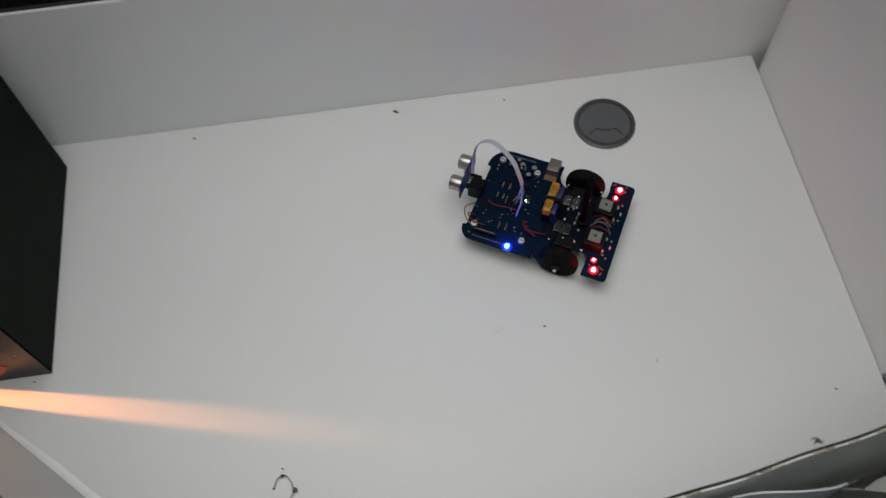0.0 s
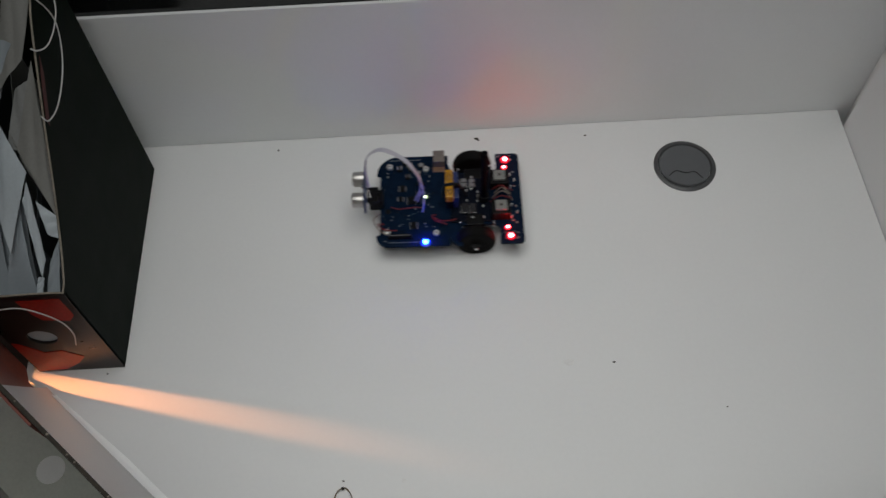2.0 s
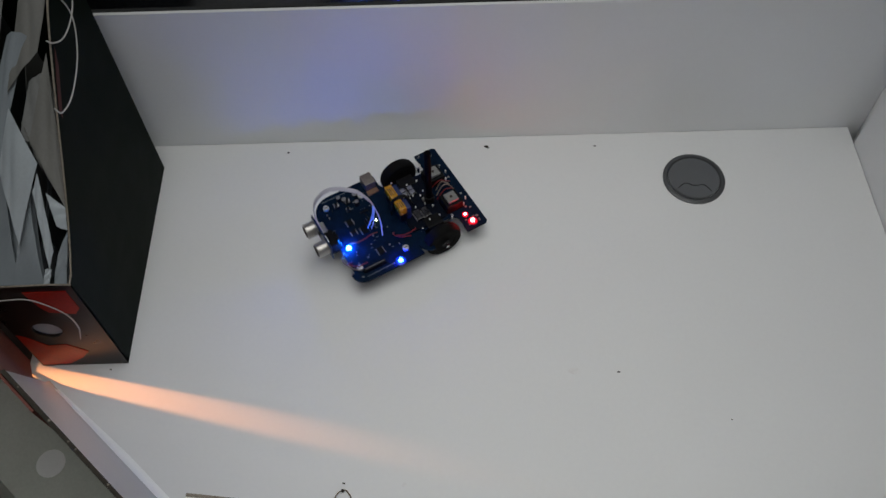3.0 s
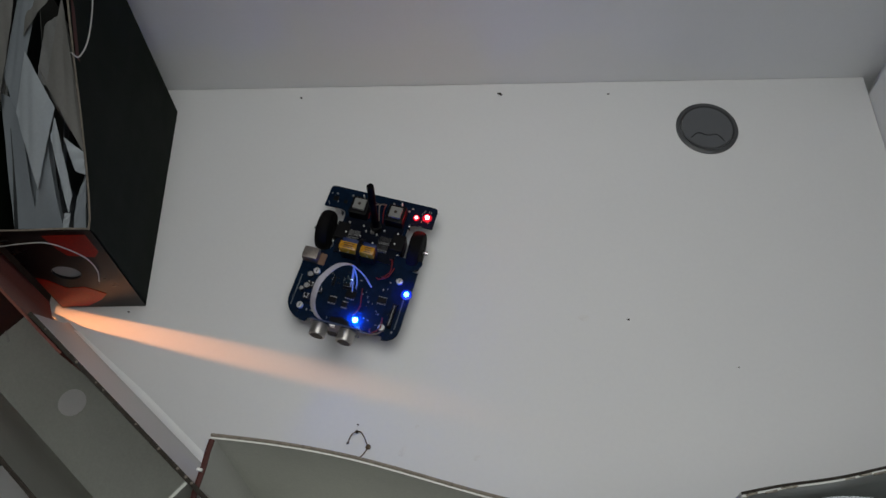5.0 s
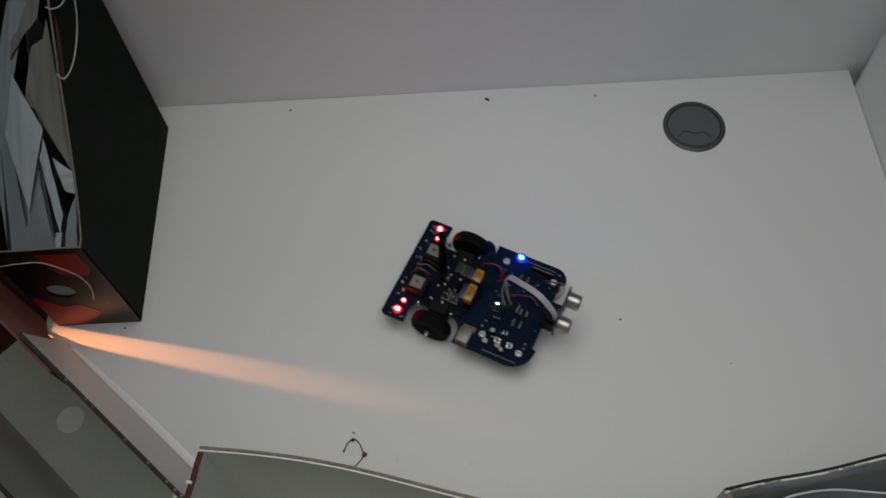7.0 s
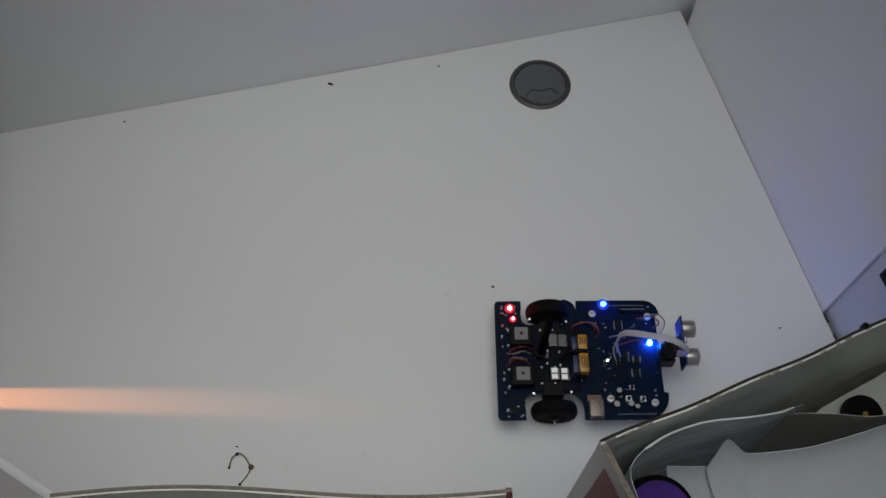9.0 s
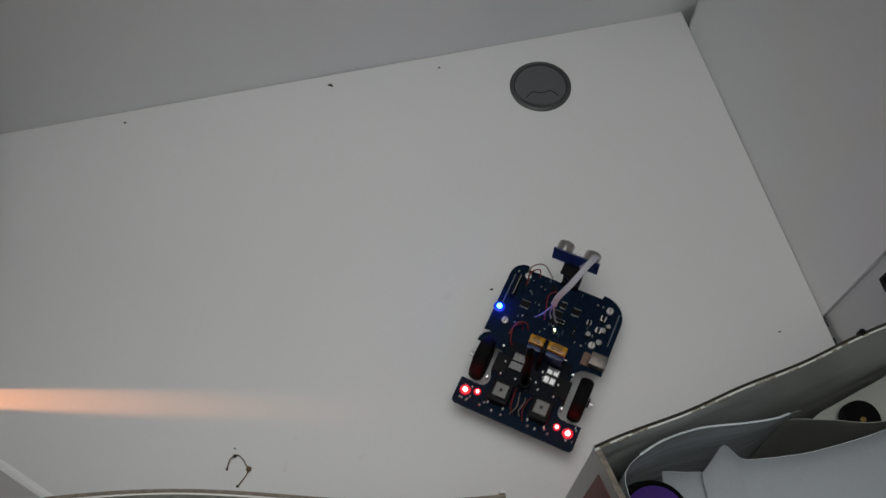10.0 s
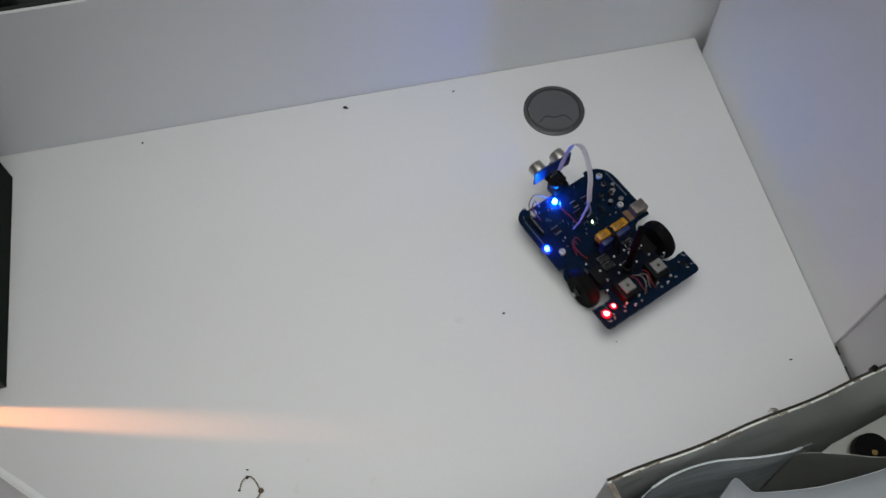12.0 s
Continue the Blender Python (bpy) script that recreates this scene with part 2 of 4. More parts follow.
def sweep(points, wide, thick, across=None, sides=8, bm=None):
    """A tube (across is None) or a flat band along a line; across: the band's width direction."""
    made = bmesh.new()
    rings = []
    for i, p in enumerate(points):
        way = (points[min(i + 1, len(points) - 1)] - points[max(i - 1, 0)]).normalized()
        side = Vector(across) if across else (way.cross(Vector((0.13, 0.21, 0.97))))
        side = (side - way * side.dot(way)).normalized()
        up = way.cross(side)
        ring = []
        for k in range(sides):
            a = 2 * math.pi * (k + 0.5) / sides
            ring.append(made.verts.new(p + side * (wide / 2) * math.cos(a) + up * (thick / 2) * math.sin(a)))
        rings.append(ring)
    for a, b in zip(rings, rings[1:]):
        for k in range(sides):
            made.faces.new((a[k], a[(k + 1) % sides], b[(k + 1) % sides], b[k]))
    made.faces.new(rings[0])
    made.faces.new(rings[-1][::-1])
    return joined(bm, made)


def slab(outline, z0, z1, bevel=0.0, bm=None):
    """A flat plate with that outline."""
    made = bmesh.new()
    low = [made.verts.new((x, y, z0)) for x, y in outline]
    high = [made.verts.new((x, y, z1)) for x, y in outline]
    made.faces.new(low[::-1])
    made.faces.new(high)
    for k in range(len(low)):
        n = (k + 1) % len(low)
        made.faces.new((low[k], low[n], high[n], high[k]))
    bevelled(made, bevel, 1)
    return joined(bm, made)


def arc(cx, cy, r, a0, a1, steps=7):
    return [(cx + r * math.cos(radians(a0 + (a1 - a0) * k / steps)), cy + r * math.sin(radians(a0 + (a1 - a0) * k / steps))) for k in range(steps + 1)]


def sheet(rows, thick, bm=None):
    """A bent sheet of some thickness through a grid of places (rows of points)."""
    made = bmesh.new()
    n, m = len(rows), len(rows[0])
    pts = [[Vector(p) for p in row] for row in rows]
    front, back = [], []
    for i in range(n):
        fr, bk = [], []
        for j in range(m):
            du = pts[min(i + 1, n - 1)][j] - pts[max(i - 1, 0)][j]
            dv = pts[i][min(j + 1, m - 1)] - pts[i][max(j - 1, 0)]
            nor = du.cross(dv).normalized() * thick / 2
            fr.append(made.verts.new(pts[i][j] + nor))
            bk.append(made.verts.new(pts[i][j] - nor))
        front.append(fr)
        back.append(bk)
    for i in range(n - 1):
        for j in range(m - 1):
            made.faces.new((front[i][j], front[i + 1][j], front[i + 1][j + 1], front[i][j + 1]))
            made.faces.new((back[i][j], back[i][j + 1], back[i + 1][j + 1], back[i + 1][j]))
    for i in range(n - 1):
        made.faces.new((front[i][0], back[i][0], back[i + 1][0], front[i + 1][0]))
        made.faces.new((front[i][-1], front[i + 1][-1], back[i + 1][-1], back[i][-1]))
    for j in range(m - 1):
        made.faces.new((front[0][j], front[0][j + 1], back[0][j + 1], back[0][j]))
        made.faces.new((front[-1][j], back[-1][j], back[-1][j + 1], front[-1][j + 1]))
    return joined(bm, made)


# ---- the desk and the room round it ----
BACK, WALLTOP = 0.0245, 0.203

tagged(part("desk_top", box(-1.42, 0.0, -0.86, BACK - 0.0005, -0.028, 0.0, 0.0008), LAMINATE), "white laminate desk top, worn and lightly marked", "desk top", kind="structure")
tagged(part("wall_back_panel", box(-1.42, 0.0163, BACK, BACK + 0.004, -0.028, WALLTOP, 0.0005), PANEL), "white upright back panel of the desk", "panel", kind="structure")
tagged(part("wall_right_panel", box(0.0006, 0.0185, -0.382, -0.0003, -0.028, 0.50, 0.0009), PANEL), "white upright side panel of the desk", "panel", kind="structure")
tagged(part("wall_right_front", box(0.0046, 0.0220, -1.20, -0.3823, -0.028, 0.50, 0.0009), PANELSHADED), "white side panel set behind the joint", "panel", kind="structure")
tagged(part("wall_corner_filler", box(0.0165, 0.0340, 0.0004, BACK + 0.004, -0.028, 0.50), PANEL), "recessed white corner strip", "panel", kind="structure")
tagged(part("wall_back_black", box(-1.42, 0.0255, BACK + 0.0045, BACK + 0.02, -0.028, 0.62, 0.001), BLACKGLOSS), "glossy black board behind the white back panel", "board", kind="structure")

tagged(part("floor", box(-2.6, 1.6, -2.6, 0.9, -0.80, -0.75), FLOORWOOD), "brown laminate floor", "floor", kind="structure")
tagged(part("ceiling", box(-2.6, 1.6, -2.6, 0.9, 1.65, 1.70), WALLPAINT), "plain pale ceiling", "ceiling", kind="structure")
tagged(part("wall_north", box(-2.6, 1.6, 0.9, 0.95, -0.80, 1.70), WALLPAINT), "plain pale room wall", "wall", kind="structure")
tagged(part("wall_south", box(-2.6, 1.6, -2.65, -2.6, -0.80, 1.70), WALLPAINT), "plain pale room wall", "wall", kind="structure")
tagged(part("wall_east", box(1.6, 1.65, -2.6, 0.9, -0.80, 1.70), WALLPAINT), "plain pale room wall", "wall", kind="structure")
tagged(part("wall_west", box(-2.65, -2.6, -2.6, 0.9, -0.80, 1.70), WALLPAINT), "plain pale room wall", "wall", kind="structure")


def desk_leg(x, y):
    ob = thing("desk_leg", "plain white desk support panel", "desk leg")
    part("panel", box(x, x + 0.02, y, y + 0.8, -0.75, -0.0285), PANEL, ob)


desk_leg(-1.41, -0.83)
desk_leg(-0.03, -0.83)


def wall_clip():
    ob = thing("cable_clip", "small black clip fixed to the white side panel", "clip", pose(0, -0.4040, 0.1240))
    part("body", box(-0.0040, 0.0020, -0.0080, 0.0060, -0.0060, 0.0080, 0.0012), BLACKPLASTIC, ob)
    part("tongue", box(-0.0062, -0.0038, -0.0050, 0.0030, -0.0020, 0.0040, 0.0006), BLACKPLASTIC, ob)


wall_clip()


# ---- the cable grommet ----
def cable_grommet():
    ob = thing("cable_grommet", "round grey plastic cable grommet with closed flap, set in the desk", "cable grommet", pose(-0.1955, -0.0465, 0, 0, 0, -8))
    rings = bmesh.new()
    prof = ((0.0350, 0.0), (0.0350, 0.0016), (0.0335, 0.0024), (0.0305, 0.0025), (0.0295, 0.0012), (0.0290, 0.0004))
    last = None
    for r, z in prof:
        ring = [rings.verts.new((r * math.cos(2 * math.pi * k / 64), r * math.sin(2 * math.pi * k / 64), z)) for k in range(64)]
        if last:
            for k in range(64):
                rings.faces.new((last[k], last[(k + 1) % 64], ring[(k + 1) % 64], ring[k]))
        last = ring
    part("rim", rings, PLASTICRIM, ob, smooth=True)
    part("cap", slab(arc(0, 0, 0.0288, 0, 354, 59), 0.0004, 0.0017, 0.0004), PLASTICGREY, ob)
    # the flap: a plate with a waved edge towards the front
    wave = [(-0.0185, -0.0165), (-0.012, -0.0095), (-0.007, -0.0088), (-0.003, -0.0105), (0.003, -0.0105), (0.007, -0.0088), (0.012, -0.0095), (0.0185, -0.0165)]
    low = [(x, y) for x, y in arc(0, 0, 0.0275, -37, -143, 16)]
    flap = part("flap", slab(wave + low, 0.0019, 0.0025, 0.0002), PLASTICGREY, ob)
    part("lip", sweep(smooth_line([(x, y, 0.0027) for x, y in wave], 5), 0.0009, 0.0009), BLACKPLASTIC, flap, "dark edge of the flap")
    return ob


cable_grommet()


# ---- crumbs, hairs and spots on the desk ----
def crumb(x, y, r, seed):
    rnd = random.Random(seed)
    bm = bmesh.new()
    bmesh.ops.create_icosphere(bm, subdivisions=1, radius=r, matrix=Matrix.Translation((x, y, r * 0.4)) @ Matrix.Diagonal((1.3, 0.8, 0.5, 1)))
    for v in bm.verts:
        v.co += Vector((rnd.uniform(-1, 1), rnd.uniform(-1, 1), rnd.uniform(0, 0.4))) * r * 0.3
    tagged(part("crumb", bm, CRUMB), "tiny dark crumb on the white desk", "crumb", "crumbs on the desk")


for i, (x, y, r) in enumerate(((-0.6621, 0.008, 0.0014), (-0.4295, 0.0088, 0.0022), (-0.4275, 0.0070, 0.0013), (-0.3026, 0.0054, 0.0013), (-0.3125, -0.2819, 0.0014),
                               (-0.0483, -0.3888, 0.0013), (-0.5827, -0.3863, 0.0011), (-0.210, -0.335, 0.0008),
                               (-0.8215, -0.2635, 0.0010))):
    crumb(x, y, r, i)


for y, half in ((-0.3895, 0.0052), (-0.4145, 0.0080)):
    tagged(part("trim_gap", box(-0.0005, 0.0012, y - half, y + half, 0.0001, 0.0012, 0.0003), GAP), "dark gap between desk and side panel", "gap", kind="structure")


def hair_tuft(x, y):
    ob = thing("hair_tuft", "small tuft of brown dust and hair on the desk", "debris", pose(x, y, 0))
    rnd = random.Random(5)
    for k in range(7):
        a, r = rnd.uniform(0, math.pi), rnd.uniform(0.004, 0.009)
        part("hair", sweep(smooth_line([(rnd.uniform(-0.003, 0.003), rnd.uniform(-0.002, 0.002), 0.0006), (r * 0.5 * math.cos(a), r * 0.5 * math.sin(a), 0.0030), (r * math.cos(a + 0.4), r * math.sin(a + 0.4), 0.0012)], 4), 0.0006, 0.0006, sides=5), CRUMBTAN, ob)


hair_tuft(-0.0820, -0.4370)


def dry_stalk():
    ob = thing("dry_stalk", "small curled dry plant stalk lying on the desk", "debris", pose(-0.5727, -0.4088, 0))
    part("stem", sweep(smooth_line([(-0.0190, 0.0050, 0.0010), (-0.0150, 0.0125, 0.0030), (-0.0085, 0.0155, 0.0022), (-0.0040, 0.0110, 0.0020), (-0.0015, 0.0050, 0.0020), (0.0, 0.0, 0.0016), (-0.004, -0.006, 0.0010), (-0.0115, -0.0125, 0.0008)]), 0.0011, 0.0011, sides=6), CRUMBTAN, ob)
    part("bud", dome((0.0006, 0.0004, 0.0022), 0.0026, 0.8), CRUMBTAN, ob)
    part("knot", dome((-0.0105, 0.0150, 0.0024), 0.0017, 0.8), CRUMB, ob)
    part("tip", dome((-0.0190, 0.0048, 0.0012), 0.0012, 0.7), CRUMB, ob)
    part("tip", dome((-0.0115, -0.0125, 0.0010), 0.0013, 0.7), CRUMB, ob)


dry_stalk()


def spot(x, y, r, stretch, turn):
    pts = [(math.cos(a) * r * (1 + 0.2 * math.sin(3 * a + x * 90)) * stretch, math.sin(a) * r) for a in [2 * math.pi * k / 20 for k in range(20)]]
    ob = part("spot", slab(pts, 0.0002, 0.0005), STAIN)
    ob.matrix_world = pose(x, y, 0, 0, 0, turn)
    tagged(ob, "faint dried stain on the white desk", "stain", "stains on the desk")


for args in ((-0.526, -0.389, 0.0020, 1.1, 10), (-0.540, -0.4130, 0.0030, 1.8, 60), (-0.357, -0.2795, 0.0035, 1.5, 0), (-0.470, -0.4200, 0.0025, 1.5, 20)):
    spot(*args)


# ---- magazine files ----
def side_plate(profile, thick, lean=0.0):
    """An upright plate in the x-z plane (profile of x, z), its thickness towards +y; lean: how far y shifts per metre of height."""
    bm = bmesh.new()
    a = [bm.verts.new((x, z * lean, z)) for x, z in profile]
    b = [bm.verts.new((x, z * lean + thick, z)) for x, z in profile]
    bm.faces.new(a)
    bm.faces.new(b[::-1])
    for k in range(len(a)):
        n = (k + 1) % len(a)
        bm.faces.new((a[k], b[k], b[n], a[n]))
    return bm


def black_magazine_file():
    """Stands against the back panel; x runs from its low front to its high back, y to its left."""
    length, width, low, high, t = 0.248, 0.086, 0.156, 0.312, 0.0024
    ob = thing("magazine_file", "black cardboard magazine file with red print, full of papers", "magazine file", Matrix.Translation((-0.8050, -0.2568, 0.0005)) @ pose(0, 0, 0, 0, 0, 90))
    rim = [(0, low)] + [(p.x, p.z) for p in smooth_line([(0.010, 0, low + 0.001), (0.038, 0, 0.176), (0.080, 0, 0.212), (0.130, 0, 0.258), (0.195, 0, high - 0.003), (length, 0, high)], 5)]
    prof = [(0, 0), *rim, (length, 0)][::-1]
    part("side", side_plate(prof, t), BLACKCARD, ob)
    far = part("side", side_plate(prof, t), BLACKCARD, ob)
    far.location.y = width - t
    part("edge", sweep([Vector((x, t / 2, z + 0.0004)) for x, z in rim], 0.0018, 0.0012, (0, 1, 0), 6), CARDPALE, ob, "frayed pale card edge")
    part("edge", sweep([Vector((x, width - t / 2, z + 0.0004)) for x, z in rim], 0.0018, 0.0012, (0, 1, 0), 6), CARDPALE, ob, "frayed pale card edge")
    # front plate with a round finger hole, built as a ring grid
    bm = bmesh.new()
    hy, hz, hr = 0.0515, 0.0765, 0.0135
    n = 32
    inner = [(hy + hr * math.cos(2 * math.pi * k / n), hz + hr * math.sin(2 * math.pi * k / n)) for k in range(n)]
    outer = []
    for k in range(n):
        c, s = math.cos(2 * math.pi * k / n), math.sin(2 * math.pi * k / n)
        reach = min(((width - hy) / c if c > 1e-6 else (-hy / c if c < -1e-6 else 9)), ((low - hz) / s if s > 1e-6 else (-hz / s if s < -1e-6 else 9)))
        outer.append((hy + reach * c, hz + reach * s))
    corner = [(0.0, 0.0), (width, 0.0), (width, low), (0.0, low)]
    for cy, cz in corner:
        k = min(range(n), key=lambda i: (outer[i][0] - cy) ** 2 + (outer[i][1] - cz) ** 2)
        outer[k] = (cy, cz)
    layers = [([bm.verts.new((x, y, z)) for y, z in inner], [bm.verts.new((x, y, z)) for y, z in outer]) for x in (-0.0004, t)]
    for k in range(n):
        m = (k + 1) % n
        for i, o in layers:
            bm.faces.new((i[k], i[m], o[m], o[k]))
        bm.faces.new((layers[0][0][k], layers[0][0][m], layers[1][0][m], layers[1][0][k]))
        bm.faces.new((layers[0][1][k], layers[0][1][m], layers[1][1][m], layers[1][1][k]))
    front = part("front", bm, FRONTCARD, ob)
    part("front_edge", sweep([Vector((t / 2, width * k / 6, low + 0.0004 + 0.0008 * math.sin(k))) for k in range(7)], 0.0018, 0.0012, (1, 0, 0), 6), CARDPALE, front, "frayed pale card edge")
    part("paper_disc", rod((0.0026, hy, hz), (0.0030, hy, hz), hr + 0.002, 28), PAPERPALE, front, "pale paper showing in the finger hole")
    # red printed shapes on the front and a glint of red near the rim of the side
    part("print", side_shape([(0.045, 0.1485), (0.007, 0.1490), (0.006, 0.118), (0.013, 0.108), (0.036, 0.112), (0.041, 0.124)], -0.0010), REDPRINT, front, "red printed patch")
    part("print", side_shape([(0.0845, 0.003), (0.056, 0.005), (0.039, 0.018), (0.029, 0.031), (0.045, 0.047), (0.0627, 0.045), (0.077, 0.064), (0.0845, 0.068)], -0.0010), REDPRINT, front, "red printed patch")
    red = part("print", side_plate([(0.118, 0.238), (0.152, 0.266), (0.160, 0.2785), (0.140, 0.2635), (0.118, 0.2455)], 0.0004), MAROON, ob, "dark red printed sliver")
    red.location.y = -0.0005
    part("back", box(length - t, length, t, width - t, 0.0, high - 0.001), BLACKCARD, ob)
    part("base", box(t, length - t, t, width - t, 0.0, 0.0025), BLACKCARD, ob)
    return ob


def side_shape(outline, x):
    """A thin printed patch in the y-z plane at x."""
    bm = bmesh.new()
    a = [bm.verts.new((x, y, z)) for y, z in outline]
    b = [bm.verts.new((x + 0.0005, y, z)) for y, z in outline]
    bm.faces.new(a)
    bm.faces.new(b[::-1])
    for k in range(len(a)):
        n = (k + 1) % len(a)
        bm.faces.new((a[k], b[k], b[n], a[n]))
    return bm


def paper_in_file(name, label, y, x0, x1, top0, top1, bow, mat, crease=0.0, sag=0.0):
    """A sheet standing on edge in the black file; x from the front to the back, bowed sideways."""
    rows = []
    for i in range(9):
        u = i / 8
        row = []
        for j in range(7):
            v = j / 6
            z = 0.004 + v * (top0 + (top1 - top0) * u + crease * math.sin(u * 7 + y * 300))
            row.append((x0 + (x1 - x0) * u + sag * v, y + bow * math.sin(u * math.pi) * v + 0.004 * math.sin(5 * u + 40 * y) * v, z))
        rows.append(row)
    ob = part(name, sheet(rows, 0.0006), mat, smooth=True)
    ob.matrix_world = Matrix.Translation((-0.8050, -0.2568, 0.001)) @ pose(0, 0, 0, 0, 0, 90)
    tagged(ob, label, "paper", "papers in the black file")


black_magazine_file()
# The bluish sheets carry the file's inner shade in their colour.
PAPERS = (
    ("paper_sheet", "bluish white sheet standing in the black magazine file", 0.010, 0.012, 0.110, 0.100, 0.150, 0.003, PAPERSHADED, 0.004),
    ("paper_sheet", "bluish white sheet standing in the black magazine file", 0.024, 0.012, 0.160, 0.098, 0.160, 0.006, PAPERSHADED, 0.006),
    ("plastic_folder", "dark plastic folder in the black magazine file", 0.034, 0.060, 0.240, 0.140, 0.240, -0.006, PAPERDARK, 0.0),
    ("paper_sheet", "bluish white sheet standing in the black magazine file", 0.046, 0.008, 0.190, 0.100, 0.185, 0.005, PAPERSHADED, 0.005),
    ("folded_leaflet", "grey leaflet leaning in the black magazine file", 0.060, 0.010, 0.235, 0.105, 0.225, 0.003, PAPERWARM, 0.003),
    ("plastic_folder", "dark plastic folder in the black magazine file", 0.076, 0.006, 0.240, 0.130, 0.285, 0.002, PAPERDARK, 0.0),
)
for args in PAPERS:
    paper_in_file(*args)


def splayed(name, label, corners, bow, mat, n=10):
    """A sheet splayed open at the file's mouth between four corners (along, across, up), bowed upward in its middle."""
    a, b, c, d = (Vector(p) for p in corners)
    rows = []
    for i in range(n + 1):
        u = i / n
        rows.append([a.lerp(b, u).lerp(d.lerp(c, u), v) + Vector((0, 0, bow * math.sin(math.pi * v) * (0.6 + 0.4 * math.sin(4 * u + 9 * bow * 100)) + 0.0012 * abs(math.sin(7 * v + 3 * u + 200 * a.x)))) for v in [j / 16 for j in range(17)]])
    ob = part(name, sheet(rows, 0.0007), mat, smooth=True)
    ob.matrix_world = Matrix.Translation((-0.8050, -0.2568, 0.001)) @ pose(0, 0, 0, 0, 0, 90)
    tagged(ob, label, "paper", "papers in the black file")


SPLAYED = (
    ("paper_sheet", "long pale sheet bent along the far side of the black file", ((0.1231, 0.0743, 0.2179), (0.1864, 0.0497, 0.2682), (0.1858, 0.0333, 0.2677), (0.097, 0.0669, 0.1971)), 0.004, PAPERSHADED),
    ("paper_sheet", "bluish sheet bent over in the black magazine file", ((0.112, 0.080, 0.2050), (0.1049, 0.0640, 0.2014), (0.0130, 0.0570, 0.1289), (0.0130, 0.0792, 0.1294)), 0.004, PAPERSHADED),
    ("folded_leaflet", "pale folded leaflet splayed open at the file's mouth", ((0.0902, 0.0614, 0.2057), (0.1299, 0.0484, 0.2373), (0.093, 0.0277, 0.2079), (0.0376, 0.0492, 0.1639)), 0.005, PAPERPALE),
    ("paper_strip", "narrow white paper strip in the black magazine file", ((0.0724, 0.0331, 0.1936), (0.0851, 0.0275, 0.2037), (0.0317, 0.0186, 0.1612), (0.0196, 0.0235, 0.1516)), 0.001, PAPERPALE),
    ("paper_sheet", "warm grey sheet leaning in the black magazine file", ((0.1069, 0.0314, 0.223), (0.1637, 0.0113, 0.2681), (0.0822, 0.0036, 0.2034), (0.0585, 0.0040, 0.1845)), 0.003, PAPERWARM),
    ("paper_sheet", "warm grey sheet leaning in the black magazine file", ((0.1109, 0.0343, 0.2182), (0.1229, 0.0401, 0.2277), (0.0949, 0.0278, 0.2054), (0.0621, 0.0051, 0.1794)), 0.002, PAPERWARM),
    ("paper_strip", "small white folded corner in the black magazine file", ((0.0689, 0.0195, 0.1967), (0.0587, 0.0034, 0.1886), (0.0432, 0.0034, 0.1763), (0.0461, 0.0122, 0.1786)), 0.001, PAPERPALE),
    ("paper_strip", "bluish paper strip in the black magazine file", ((0.0317, 0.0126, 0.1632), (0.0464, 0.0034, 0.1749), (0.0056, 0.0090, 0.1425), (0.0061, 0.0200, 0.1428)), 0.002, PAPERSHADED),
    ("folded_leaflet", "bluish leaflet bent over in the black magazine file", ((0.0472, 0.0513, 0.1635), (0.0731, 0.0394, 0.1841), (0.0109, 0.0320, 0.1347), (0.0119, 0.0595, 0.1355)), 0.005, PAPERSHADED),
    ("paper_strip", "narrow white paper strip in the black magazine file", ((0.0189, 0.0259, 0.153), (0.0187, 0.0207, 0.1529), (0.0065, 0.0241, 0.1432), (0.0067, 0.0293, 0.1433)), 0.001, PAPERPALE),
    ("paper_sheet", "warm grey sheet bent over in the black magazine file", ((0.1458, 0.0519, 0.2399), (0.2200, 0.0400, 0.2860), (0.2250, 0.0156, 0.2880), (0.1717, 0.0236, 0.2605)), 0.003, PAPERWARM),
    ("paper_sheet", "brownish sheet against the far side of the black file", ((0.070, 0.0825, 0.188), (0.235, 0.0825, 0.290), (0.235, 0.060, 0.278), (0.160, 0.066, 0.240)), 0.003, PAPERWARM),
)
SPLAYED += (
    ("paper_sheet", "bluish sheet bent over deep in the black magazine file", ((0.1130, 0.0790, 0.2000), (0.0975, 0.0420, 0.1880), (0.0090, 0.0350, 0.1180), (0.0090, 0.0800, 0.1180)), 0.004, PAPERSHADED),
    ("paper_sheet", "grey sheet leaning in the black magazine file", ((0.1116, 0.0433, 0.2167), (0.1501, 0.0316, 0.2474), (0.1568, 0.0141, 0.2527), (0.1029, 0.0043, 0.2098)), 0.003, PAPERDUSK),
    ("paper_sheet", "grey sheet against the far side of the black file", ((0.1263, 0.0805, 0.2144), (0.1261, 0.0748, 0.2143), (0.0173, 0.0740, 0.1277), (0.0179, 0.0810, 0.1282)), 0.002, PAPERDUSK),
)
for args in SPLAYED:
    splayed(*args)


def loose_cable(points, r, label):
    tagged(part("cable", sweep(smooth_line(points, 10), r * 2, r * 2, sides=8), CABLEWHITE, smooth=True), label, "cable", "thin white cables")


loose_cable([(-0.8065, -0.140, 0.252), (-0.8030, -0.1376, 0.2441), (-0.8022, -0.1117, 0.2380), (-0.8022, -0.0738, 0.2467), (-0.8022, -0.0513, 0.2718), (-0.803, -0.0600, 0.3050), (-0.812, -0.066, 0.318)], 0.00062, "thin white cable hanging in a loop down the black file")
